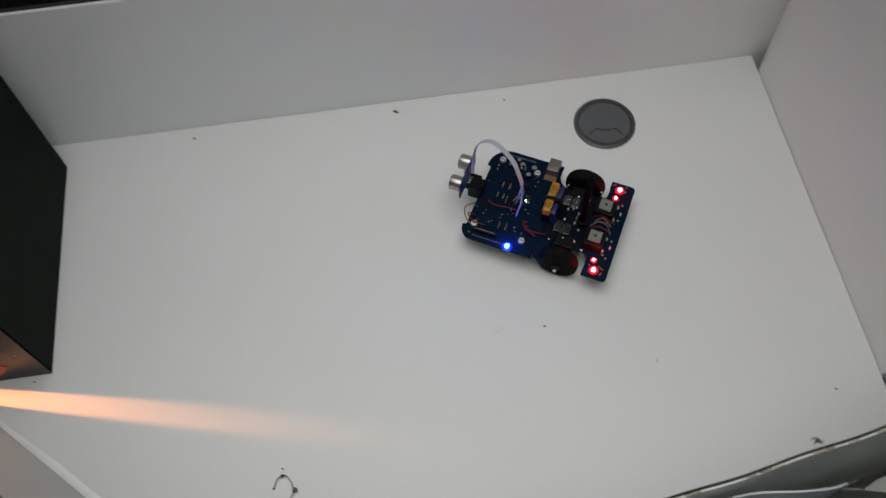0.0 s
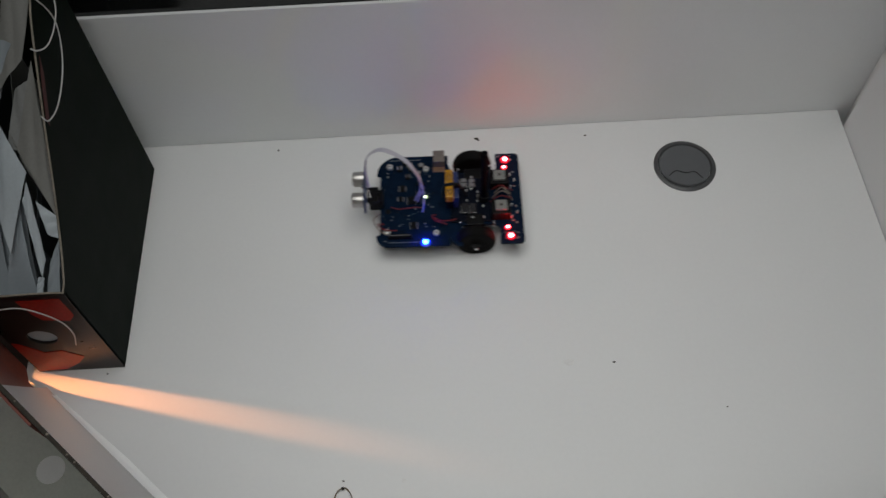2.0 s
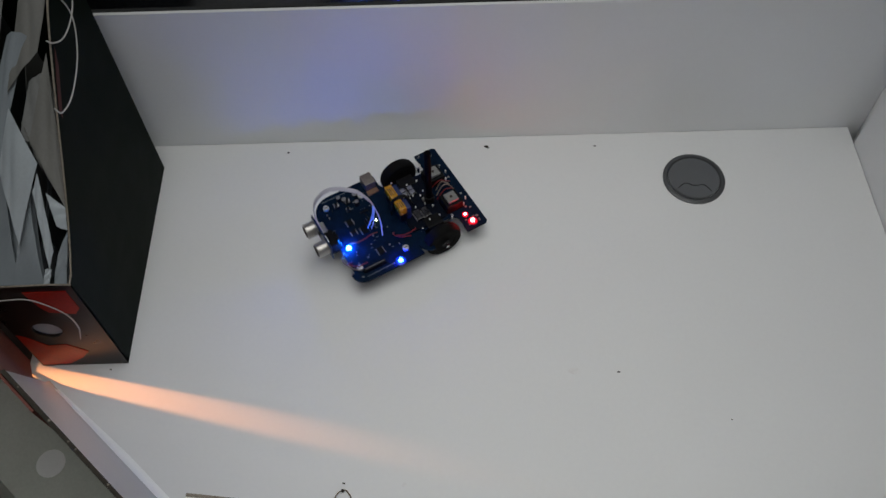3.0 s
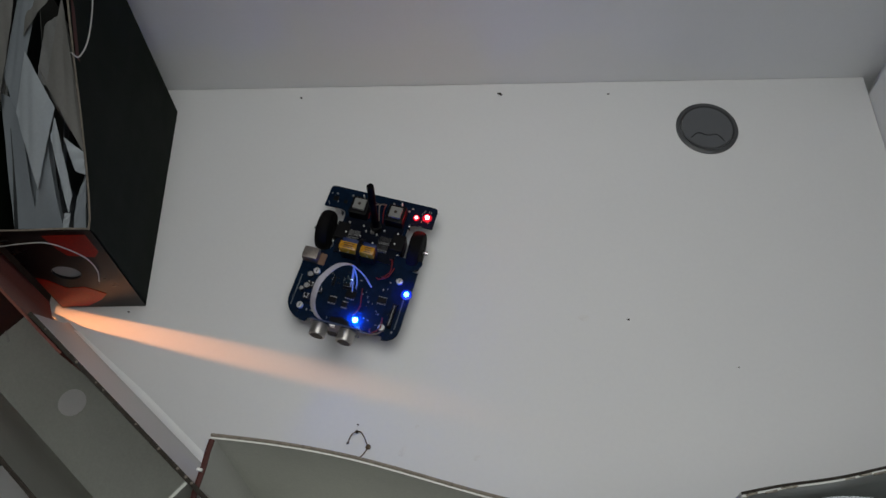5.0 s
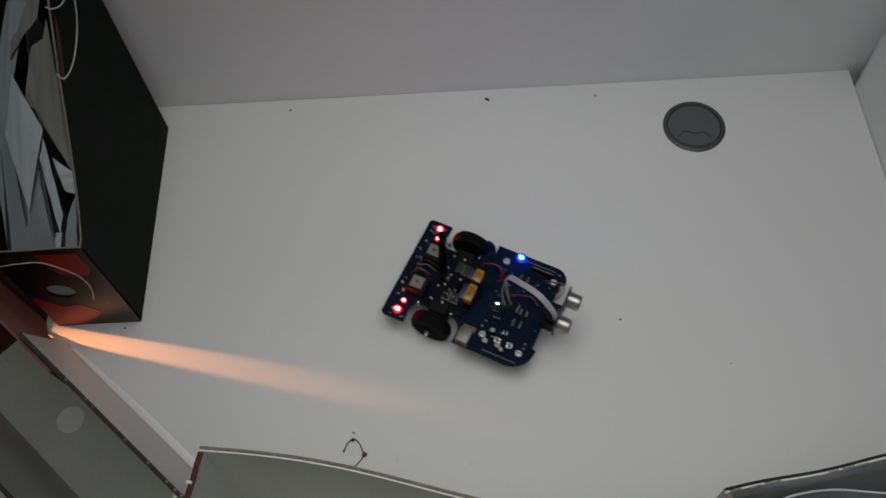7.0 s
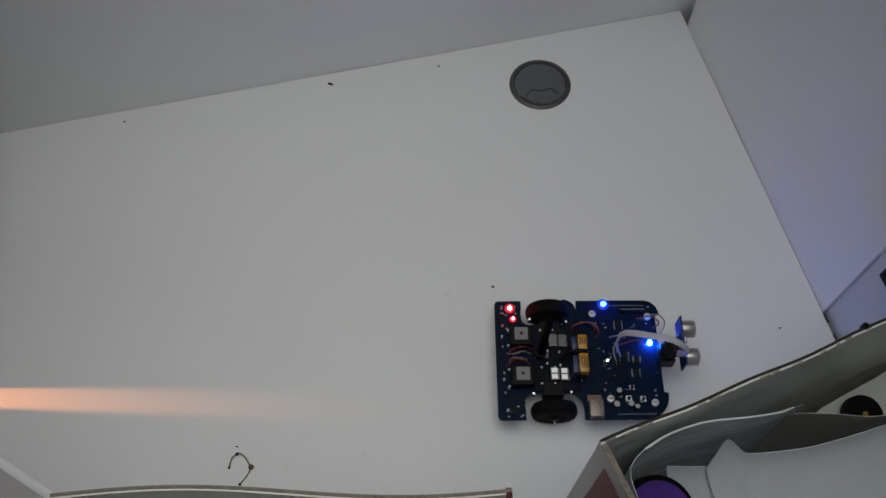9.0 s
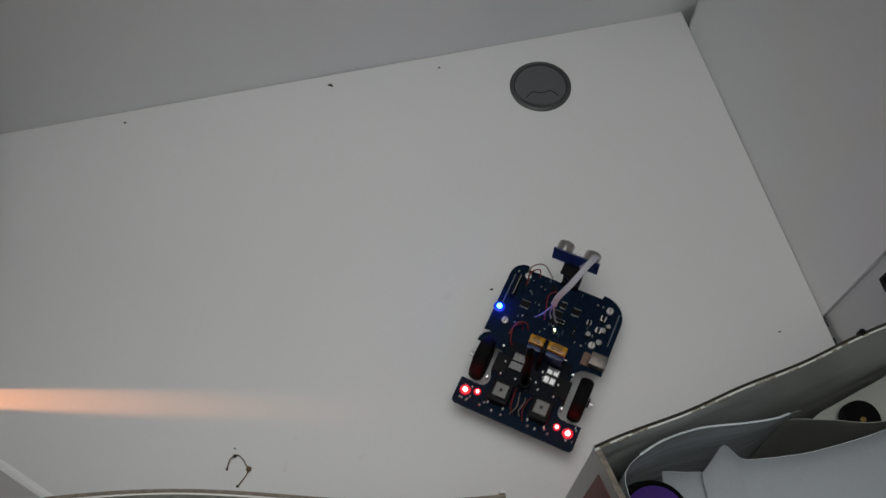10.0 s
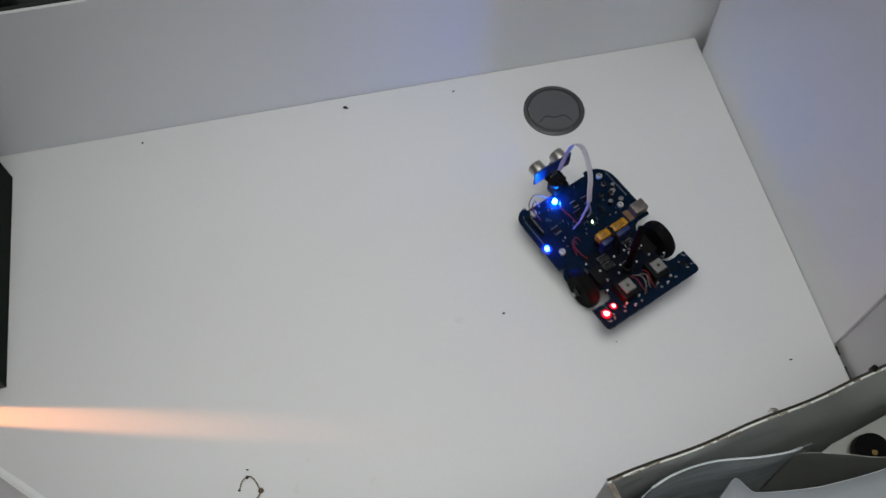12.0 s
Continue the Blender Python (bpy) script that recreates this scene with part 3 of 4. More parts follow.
loose_cable([(-0.8065, -0.1005, 0.2905), (-0.8030, -0.0985, 0.2860), (-0.8022, -0.0820, 0.2752), (-0.8022, -0.0580, 0.2720), (-0.8022, -0.0374, 0.2790), (-0.8035, -0.030, 0.3000), (-0.815, -0.022, 0.316)], 0.00062, "thin white cable hanging in a loop down the black file")
loose_cable([(-0.9150, -0.2620, 0.1330), (-0.8927, -0.2600, 0.1357), (-0.8700, -0.2595, 0.1393), (-0.8468, -0.2592, 0.1380), (-0.8271, -0.2590, 0.1130), (-0.8240, -0.2590, 0.0860), (-0.8308, -0.2588, 0.0610)], 0.00062, "thin white cable lying over the front of the black file")


def white_magazine_file():
    """Stands askew before the black one; x runs from its open low front to its high back, y to the outside that faces the desk's middle."""
    ob = thing("magazine_file", "worn white cardboard magazine file with brown cut edges, empty", "magazine file", Matrix.Translation((-0.8835, -0.2755, 0.0)) @ pose(0, 0, 0, 0, 0, -43.3))
    length, width, high, t = 0.345, 0.0885, 0.285, 0.0020
    back = length - 0.02
    rows = []
    # the near side leans outward at the top and flares at its foot
    for i in range(24):
        u = i / 23
        top = high - 0.004 * u
        row = []
        for j in range(15):
            v = (j / 14) ** 2.2
            z = 0.0006 + v * top
            x = 0.163 * z / high + (length - 0.163 * z / high) * u
            y = -0.0335 * z + 0.0030 * max(0.0, 1 - z / 0.020) ** 2
            row.append((x, y - t / 2, z))
        rows.append(row)
    near = part("side", sheet(rows, t), SIDECARD, ob, smooth=True)
    # Added strip: the bright highlight at the foot is put into its colour.
    foot = [[(0.016 + 0.316 * k / 12, 0.0012 + 0.0075 * w * min(1.0, (k + 2) / 6), 0.0010 + 0.0060 * (1 - w) ** 2.5) for w in (0.0, 0.1, 0.22, 0.36, 0.52, 0.75, 1.0)] for k in range(13)]
    part("foot_highlight", sheet(foot, 0.0006), FOOTGLEAM, near, "pale strip painting the highlight along the foot of the side", smooth=True)
    spine = []
    for x in (-0.095, -0.07, -0.045, -0.02, -0.005, 0.010, 0.05, 0.10, 0.15, 0.20):
        top = 0.283 - 0.9 * max(0.0, -x)
        base_y = 0.0033 - 0.0075 * min(1.0, max(0.0, (x + 0.005) / 0.015))
        spine.append([(x, base_y - 0.0335 * z, z) for z in [0.040 + (top - 0.040) * j / 8 for j in range(9)]])
    # The spine's warm lamp glow is painted in by its lighter cloth colour.
    part("spine", sheet(spine, 0.0018), SPINELIT, ob, "maroon cloth spine panel behind the sloped front edge", smooth=True)
    crest = [Vector(r[-1]) + Vector((0, 0, 0.0007)) for r in rows]
    part("edge", sweep(crest, 0.0034, 0.0022, (0, 1, 0), 6), CARDEDGE, near, "brown frayed cut edge")
    rnd = random.Random(3)
    for k in range(9):
        p = crest[rnd.randrange(2, 22)] + Vector((rnd.uniform(-0.006, 0.006), 0.0004, 0.0008))
        part("fray", dome(p, rnd.uniform(0.0007, 0.0012), 0.7), CARDPALE, near, "pale frayed speck")
    prof = [(-0.035, 0.0), (-0.035, 0.10)] + [(x, min(high, 0.105 + x * 1.15)) for x in (0.0, 0.06, 0.12, 0.1565, 0.22)] + [(length, high), (length, 0.0)]
    far = part("side", side_plate(prof[::-1], t, 0.028), DULLCARD, ob)
    far.location.y = -width
    part("edge", sweep([Vector((x, high * 0.028 + t / 2, high + 0.0006)) for x in (0.157, 0.22, 0.29, length)], 0.0032, 0.0020, (0, 1, 0), 6), CARDEDGE, far, "brown frayed cut edge")
    part("base", slab([(-0.040, -width + t), (-0.040, -0.012), (-0.012, -0.0035), (back, -0.0035), (back, -width + t)], 0.0008, 0.0034, 0.0006), DULLCARD, ob)
    # Front wall added to keep the warm spot off the file's inside.
    part("front", box(-0.0385, -0.0360, -width + t, -0.0195, 0.0008, 0.085, 0.0004), MAROON, ob, "low maroon front wall added to keep out the spot light")
    part("disc", slab(arc(0, 0, 0.0135, 0, 351, 39), 0.0036, 0.0044, 0.0003), DISCWHITE, ob, "round pale hole cover").location = (0.0755, -0.0455, 0)
    part("back", box(back, back + t, -width + t, -0.012, 0.0006, high - 0.002), DULLCARD, ob)
    return ob


white_magazine_file()


def wavy_file(name, label, m, length, width, high, waves, rim_mat, end_mat, mats):
    """A file box seen from above: x along the rear wall's rim, y away from the desk's middle."""
    ob = thing(name, label, "magazine file", m)
    outer, inner = mats
    rows = []
    for i in range(33):
        u = i / 32
        shift = waves(u)
        rows.append([(u * length, shift * (0.2 + 0.8 * v) - 0.012 * (1 - v), 0.0006 + v * high) for v in [j / 6 for j in range(7)]])
    wall = part("side", sheet(rows, 0.003), inner, ob, smooth=True)
    part("edge", sweep([Vector(r[-1]) + Vector((0, 0.0006, 0.0006)) for r in rows], 0.0019 if rim_mat is CARDEDGE else 0.0023, 0.0016, (0, 1, 0), 6), rim_mat, wall, "frayed cut edge")
    part("base", box(0.002, length - 0.002, -width, -0.0160, 0.0008, 0.0036), inner, ob)
    part("side", box(0.0, length, -width - 0.003, -width, 0.0006, high), inner, ob)
    for x in (0.0, length - 0.003):
        end = part("end", box(x - 0.0005, x + 0.0030, -width, 0.0006, 0.0008, high - 0.001, 0.0004), outer, ob)
        part("edge", sweep([Vector((x + 0.0012, -0.002 - (width - 0.004) * k / 10, high + 0.0002 + 0.0008 * math.sin(k * 2.1))) for k in range(11)], 0.0042, 0.0022, (1, 0, 0), 6), end_mat, end, "bound cut edge")
    return ob


grey_file = wavy_file("magazine_file", "pale grey cardboard magazine file with warped rim, maroon bound end", Matrix.Translation((-0.6455, -0.4765, 0)) @ pose(0, 0, 0, 0, 0, -11.5),
                      0.272, 0.088, 0.273, lambda u: 0.004 * math.sin(u * 6.0) - 0.003 * u, CARDPALE, MAROON, (OUTERCARD, INNERCARD))
full_file = wavy_file("magazine_file", "grey cardboard magazine file holding a creased liner, papers and discs", Matrix.Translation((-0.3215, -0.5200, 0)) @ pose(0, 0, 0, 0, 0, 10.3),
                      0.300, 0.125, 0.280, lambda u: -0.0030 * math.sin(u * 3.3) + 0.0006 * math.sin(u * 23), CARDEDGE, CARDPALE, (SIDECARD, WALLCARD))
part("print", box(-0.0012, -0.0006, -0.060, -0.012, 0.12, 0.262), material("faded_red_print", (0.22, 0.06, 0.06), 0.5, vary=0.3, grain=60), full_file, "faded red print")
for k, (y, z) in enumerate(((-0.022, 0.2752), (-0.044, 0.2752))):
    part("staple", box(-0.0016, 0.0020, y - 0.0010, y + 0.0010, z - 0.001, z + 0.0012, 0.0003), EDGE, grey_file, "pale staple")


part("knob", rod((0.1895, -0.0006, 0.2770), (0.1895, -0.0006, 0.2832), 0.0021, 16, bevel=0.0008), BLACKPLASTIC, full_file, "small black knob on the rim")


rnd = random.Random(11)
for k in range(26):
    u = rnd.uniform(0.02, 0.98)
    y = -0.0030 * math.sin(u * 3.3) + 0.0006 * math.sin(u * 23) - rnd.uniform(0.0006, 0.0018)
    w = rnd.uniform(0.001, 0.004)
    part("fray", box(u * 0.300 - w, u * 0.300 + w, y - 0.0006, y + 0.0006, 0.2796, 0.2796 + rnd.uniform(0.0009, 0.0018), 0.0003), FRAYPALE if rnd.random() < 0.6 else CARDPALE, full_file, "pale frayed fibre")


def inside_full_file(local):
    return Matrix.Translation((-0.3215, -0.5200, 0)) @ pose(0, 0, 0, 0, 0, 10.3) @ local


def bent_sheet(name, label, rows, mat, thick=0.0007):
    ob = part(name, sheet(rows, thick), mat, smooth=True)
    ob.matrix_world = inside_full_file(Matrix.Identity(4))
    tagged(ob, label, "paper", "papers in the grey file")


def upright(top, z, drop, sway, n=24, rows=8, foot=0.006):
    """A sheet whose top edge runs through those places at height z (a number or one for each place); drop: how far it sways towards -y at its foot."""
    heights = z if isinstance(z, (tuple, list)) else [z] * len(top)
    line = smooth_line([(x, y, h) for (x, y), h in zip(top, heights)], max(2, n // (len(top) - 1)))
    return [[(p.x + sway * (1 - v), p.y + drop * (1 - v) ** 1.5, foot + (p.z - foot) * v) for v in [j / rows for j in range(rows + 1)]] for p in line]


bent_sheet("card_liner", "creased grey card liner standing inside the file", upright(((0.0125, -0.050), (0.0130, -0.030), (0.0170, -0.0165), (0.0300, -0.0105), (0.0480, -0.0085), (0.0735, -0.0105), (0.1035, -0.0185), (0.1260, -0.0222), (0.1420, -0.0215), (0.1600, -0.0200)), (0.250, 0.252, 0.254, 0.256, 0.258, 0.256, 0.252, 0.244, 0.232, 0.212), -0.012, 0.004), LINERCARD, 0.0003)
# Glossy fold along the liner's top; its pale colour paints the highlight.
lip = smooth_line(((0.0300, -0.0105, 0.2565), (0.0480, -0.0085, 0.2585), (0.0735, -0.0105, 0.2565), (0.1035, -0.0185, 0.2525), (0.1260, -0.0222, 0.2445), (0.1420, -0.0215, 0.2325)), 6)
fold = part("card_fold", sweep(lip, 0.0017, 0.0008, (0, 1, -0.5), 8), LIPGLEAM, smooth=True)
fold.matrix_world = inside_full_file(Matrix.Identity(4))
tagged(fold, "folded lip of the card liner, its highlight in the pale colour", "paper", "papers in the grey file")
bent_sheet("paper_sheet", "white sheet with a turned-up corner in the grey file", upright(((0.0800, -0.0300), (0.0880, -0.0252), (0.0956, -0.0212), (0.1020, -0.0285), (0.1080, -0.0345), (0.1376, -0.0445), (0.1606, -0.0495), (0.2030, -0.0545), (0.2600, -0.0560)), (0.200, 0.210, 0.220, 0.214, 0.211, 0.213, 0.215, 0.216, 0.216), -0.062, 0.0, foot=0.165), PAPERWHITE, 0.0005)
bent_sheet("paper_sheet", "white sheet standing in the grey file", upright(((0.0558, -0.0180), (0.0700, -0.0245), (0.0860, -0.0310), (0.1200, -0.0470), (0.2000, -0.0620)), (0.199, 0.199, 0.197, 0.190, 0.180), -0.062, 0.0, foot=0.155), PAPERWHITE, 0.0005)
bent_sheet("paper_sheet", "white sheet standing in the grey file", upright(((0.0700, -0.1080), (0.1100, -0.1120), (0.1700, -0.1150), (0.2600, -0.1130)), 0.190, -0.004, 0.0), PAPERWHITE)
bent_sheet("plastic_folder", "dark plastic folder standing in the grey file", upright(((0.1300, -0.1175), (0.1800, -0.1185), (0.2700, -0.1190)), 0.205, -0.006, 0.0), PAPERDARK)


bent_sheet("card_liner", "dull grey card standing across the file before a roll", upright(((0.1450, -0.0225), (0.1550, -0.0258), (0.1748, -0.0351), (0.2061, -0.0492), (0.2600, -0.0540)), 0.216, -0.018, 0.0), DARKCARD, 0.0004)
bent_sheet("card_liner", "pale card lying across the inside of the file", [[(0.190 + 0.100 * u + 0.018 * v - 0.015 * u * v, -0.0235 - 0.046 * u + (0.0043 + 0.052 * u) * v, 0.142) for v in (0, 0.5, 1)] for u in (0, 0.25, 0.5, 0.75, 1)], DULLCARD, 0.0006)


def boxed_disc(local, r, face, label, hub):
    ob = thing("disc", label, "disc", inside_full_file(local), "discs in the grey file")
    part("body", rod((0, 0, -0.004), (0, 0, 0.004), r, 40, bevel=0.0008), BLACKPLASTIC, ob)
    part("label_face", rod((0, 0, 0.0041), (0, 0, 0.0046), r * 0.88, 40), face, ob)
    part("hub", rod((0, 0, 0.0047), (0, 0, 0.0058), r * 0.14, 20, bevel=0.0003), hub, ob)
    for k in range(5 if hub is SILK else 0):
        part("print_bar", box(-r * 0.55 + 0.004 * k, -r * 0.55 + 0.004 * k + 0.0016, -r * 0.6, -r * 0.3, 0.0047, 0.0049), SILK, ob, "pale line of print")


boxed_disc(pose(0.036, -0.046, 0.185, 20, 6, 20), 0.030, PURPLE, "purple labelled disc in a black case standing in the file", SILK)
boxed_disc(pose(0.2279, -0.0372, 0.1500, 8, 0, 4), 0.0150, BLACKPLASTIC, "black round roll with a gold core inside the file", GOLD)


# ---- the added dark sheet and block, and the warm bulb behind the files ----
# Dark sheet added so that the desk near the spot stays dark.
tagged(part("shade_sheet", box(-1.36, -0.905, -0.420, -0.004, 0.0001, 0.0012, 0.0004), SHADEBROWN), "thin dark brown sheet standing in for shade under the files", "mat")


# Mostly unseen block, added to darken the place beside the lamp.
def shade_block():
    ob = thing("added_dark_block", "unseen dark block added for shade beside the black file", "block")
    part("body", box(-1.13, -0.925, -0.175, -0.010, 0.0022, 0.110, 0.002), SHADEBROWN, ob)


def spot_lamp():
    """A small black reading spot; its open mouth faces the slit between the files."""
    ob = thing("spot_lamp", "small black reading spot with a warm glowing mouth", "lamp", Matrix.Translation((-1.182, -0.192, 0.0085)) @ pose(0, 0, 0, 0, 0, -13.6))
    part("base", rod((-0.020, 0, -0.0080), (-0.020, 0, 0.004), 0.0150, 24, bevel=0.002), BLACKPLASTIC, ob)
    part("stem", rod((-0.020, 0, 0.008), (-0.020, 0, 0.025), 0.0040, 16), BLACKPLASTIC, ob)
    part("head", rod((-0.030, 0, 0.0385), (-0.010, 0, 0.0365), 0.0140, 24, bevel=0.001), BLACKPLASTIC, ob)
    part("bulb", rod((-0.0098, 0, 0.0365), (-0.0080, 0, 0.0363), 0.0100, 20), BULB, ob, "glowing warm bulb face")


shade_block()
spot_lamp()
loose_cable([(-0.962, -0.215, 0.0035), (-0.947, -0.244, 0.0035), (-0.951, -0.256, 0.0035), (-0.953, -0.268, 0.0035), (-0.948, -0.279, 0.0035), (-0.941, -0.286, 0.0035), (-0.936, -0.296, 0.0035)], 0.0014, "white cable lying behind the white file")
loose_cable([(-0.980, -0.222, 0.0035), (-0.953, -0.247, 0.0066), (-0.946, -0.258, 0.0072), (-0.951, -0.272, 0.0068), (-0.962, -0.290, 0.0035)], 0.0014, "white cable lying behind the white file")


# Unseen housing made up for the added overhead light.
def unseen_pendant_lamp():
    ob = thing("unseen_pendant_lamp", "unseen white pendant lamp added over the desk as its main light", "pendant lamp")
    part("shade", box(-0.90, 0.00, -0.78, 0.12, 1.0395, 1.070, 0.004), PANEL, ob)
    part("diffuser", box(-0.89, -0.01, -0.77, 0.11, 1.0340, 1.0390, 0.002), DIFFUSER, ob)
    part("cord", rod((-0.45, -0.33, 1.070), (-0.45, -0.33, 1.65), 0.003, 10), CABLEWHITE, ob)


unseen_pendant_lamp()


# ---- the robot car ----
def board_outline():
    """The circuit board seen from above, x ahead, y to its left."""
    pts = arc(-0.043, -0.054, 0.004, 180, 270, 3) + [(-0.0215, -0.058), (-0.0215, -0.050)]
    pts += [(-0.0225, -0.044)] + arc(-0.0150, -0.0405, 0.0070, 200, 90, 4)
    pts += [(0.0180, -0.0335)] + arc(0.0185, -0.0465, 0.0130, 90, 0, 5) + [(0.0315, -0.058)]
    pts += arc(0.0870, -0.0350, 0.0230, 270, 360, 8) + [(0.1100, -0.0335), (0.1060, -0.0325), (0.1060, 0.0425), (0.1100, 0.0435)]
    pts += arc(0.0960, 0.0440, 0.0140, 0, 90, 7) + [(0.0315, 0.058)]
    pts += arc(0.0185, 0.0465, 0.0130, 0, 90, 5) + [(0.0180, 0.0335)] + arc(-0.0150, 0.0405, 0.0070, 270, 160, 4)[::1] + [(-0.0225, 0.044), (-0.0215, 0.050), (-0.0215, 0.058)]
    pts += arc(-0.043, 0.054, 0.004, 90, 180, 3)
    return [(x, y * 1.014) for x, y in pts]


TOP = 0.0275


def robot_car():
    car = thing("robot_car", "two-wheeled robot car on a dark blue circuit board, diodes lit", "robot car")
    board = part("circuit_board", slab(board_outline(), TOP - 0.0018, TOP, 0.0002), PCB, car)

    # wheels in the two notches
    wheels = []
    for side in (1, -1):
        y = 0.0490 * side
        prof = [(0.0175, -0.0065), (0.0195, -0.0058), (0.0209, -0.0034), (0.0214, 0.0), (0.0209, 0.0034), (0.0195, 0.0058), (0.0175, 0.0065)]
        bm = bmesh.new()
        last = first = None
        for r, w in prof + [(0.0120, 0.0060), (0.0120, -0.0060)]:
            ring = [bm.verts.new((r * math.cos(2 * math.pi * k / 40), w, r * math.sin(2 * math.pi * k / 40))) for k in range(40)]
            if last:
                for k in range(40):
                    bm.faces.new((last[k], last[(k + 1) % 40], ring[(k + 1) % 40], ring[k]))
            first, last = first or ring, ring
        for k in range(40):
            bm.faces.new((last[k], last[(k + 1) % 40], first[(k + 1) % 40], first[k]))
        wheel = part("wheel", rod((0, -0.0058, 0), (0, 0.0056, 0), 0.0122, 28, bevel=0.0006), RUBBER, car)
        wheel.location = (0.0045, y, 0.0216)
        wheels.append((wheel, side))
        part("tyre", bm, RUBBER, wheel, smooth=True)
        part("axle", rod((0, -side * 0.004, 0), (0, side * 0.0125, 0), 0.0020, 12, bevel=0.0003), STEEL, wheel, "bright metal axle end")
        part("hub_cap", rod((0, side * 0.0070, 0), (0, side * 0.0085, 0), 0.0045, 16, bevel=0.0003), BLACKPLASTIC, wheel)
        # the geared motor behind each wheel
        motor = part("motor", box(-0.0340, -0.0135, side * 0.0195 - 0.0095, side * 0.0195 + 0.0095, TOP - 0.012, TOP + 0.0120, 0.0012), BLACKPLASTIC, car)
        part("cover", box(-0.0300, -0.0175, side * 0.0195 - 0.0062, side * 0.0195 + 0.0062, TOP + 0.0122, TOP + 0.0150, 0.0006), GREYCAP, motor, "pale grey square cover")
        part("screw", rod((-0.0238, side * 0.0195, TOP + 0.0150), (-0.0238, side * 0.0195, TOP + 0.0156), 0.0016, 12), CRUMB, motor)
        part("gearbox", box(-0.0050, 0.0140, side * 0.030 - 0.007, side * 0.030 + 0.0065, TOP - 0.016, TOP + 0.0040, 0.0010), BLACKPLASTIC, car)
        part("bracket", box(-0.0160, -0.0135, side * 0.0365 - 0.001, side * 0.0365 + 0.001, TOP, TOP + 0.009, 0.0003), STEEL, car)
        part("bracket", box(0.0190, 0.0210, side * 0.0345 - 0.001, side * 0.0345 + 0.001, TOP, TOP + 0.007, 0.0003), STEEL, car)
    part("castor", dome((0.090, 0.0, 0.0105), 0.0100), STEEL, car, smooth=True)
    part("castor_mount", rod((0.090, 0.0, 0.011), (0.090, 0.0, TOP - 0.002), 0.0110, 20), BLACKPLASTIC, car)

    # a low black driver block behind the wheels' line, with two yellow wrapped cells before it
    holder = part("driver_board", box(-0.0130, 0.0300, -0.0320, 0.0310, TOP, TOP + 0.0022, 0.0005), BLACKBOARD, car, "blackish driver board with bright pads")
    for y0, y1 in ((0.0000, 0.0142), (-0.0218, -0.0038)):
        cell = part("cell", box(0.0267, 0.0350, y0, y1, TOP + 0.0145, TOP + 0.0245, 0.0012), YELLOW, holder, "yellow wrapped cell", smooth=True)
        for k in range(3):
            w = (0.0010, 0.0016, 0.0008)[k]
            x = 0.0283 + 0.0022 * k
            part("print_bar", box(x, x + 0.0009, y0 + 0.003 + w, y1 - 0.0035, TOP + 0.0245, TOP + 0.0247), CRUMB, cell, "dark line of print")
        part("terminal", rod((0.0305, y0 - 0.0030, TOP + 0.0060), (0.0305, y0 + 0.0004, TOP + 0.0060), 0.0006, 8), STEEL, cell)
        part("cell_base", box(0.0272, 0.0345, y0 + 0.0005, y1 - 0.0005, TOP + 0.0022, TOP + 0.0143, 0.0006), BLACKPLASTIC, holder)
        part("cell_back", box(0.0213, 0.0264, y0 + 0.0006, y1 - 0.0006, TOP + 0.0022, TOP + 0.0215, 0.0010), BLUEWRAP, holder, "dark blue wrapped cell", smooth=True)
    part("strap", sweep(smooth_line([(0.0120, -0.0019, TOP + 0.002), (0.0160, -0.0019, TOP + 0.014), (0.0215, -0.0019, TOP + 0.0235), (0.0300, -0.0019, TOP + 0.0252), (0.0365, -0.0019, TOP + 0.0200), (0.0385, -0.0019, TOP + 0.001)], 5), 0.0040, 0.0016, (0, 1, 0), 8), BLACKPLASTIC, holder)
    for x, y in ((0.0150, -0.0170), (0.0060, -0.0165), (0.0150, 0.0160), (0.0060, 0.0165)):
        chip = part("chip", box(x - 0.0036, x + 0.0036, y - 0.0062, y + 0.0062, TOP + 0.0022, TOP + 0.0056, 0.0004), CHIPGLOSS, car, "glossy black chip")
        if y < 0:
            # Added plates catch the lamp in place of the chip's own glossy top.
            for side in (-1, 1):
                part("glint_plate", box(x - 0.0028, x + 0.0028, y + side * 0.0029 - 0.0023, y + side * 0.0029 + 0.0023, TOP + 0.0056, TOP + 0.0060, 0.0001), GLINTPLATE, chip, "mirror plate added for the glint on the chip")
        for k in range(6):
            part("pin", box(x + 0.0037, x + 0.0047, y - 0.0050 + 0.0019 * k, y - 0.0042 + 0.0019 * k, TOP, TOP + 0.0040), TIN, chip)
    # bright pin tops round the motors, their metal sparkle put into the pale colour
    for x, y in ((0.0070, 0.0270), (0.0070, 0.0125), (0.0070, -0.0100), (0.0060, -0.0255), (-0.0050, 0.0270), (-0.0050, 0.0125), (-0.0055, -0.0100), (-0.0060, -0.0255), (-0.0350, 0.0270), (-0.0355, 0.0120), (-0.0355, -0.0120), (-0.0360, -0.0280), (0.0120, 0.0050), (0.0010, 0.0060), (-0.0100, 0.0000), (0.0000, -0.0060), (0.0120, -0.0080), (-0.0410, 0.0210), (-0.0405, -0.0210)):
        part("pin_top", rod((x, y, TOP), (x, y, TOP + 0.0046), 0.0009, 10, bevel=0.0003), PINSPARKLE, car)
    part("pale_block", box(-0.0015, 0.0012, -0.0010, 0.0030, TOP, TOP + 0.0060, 0.0004), GREYCAP, car, "small pale connector")

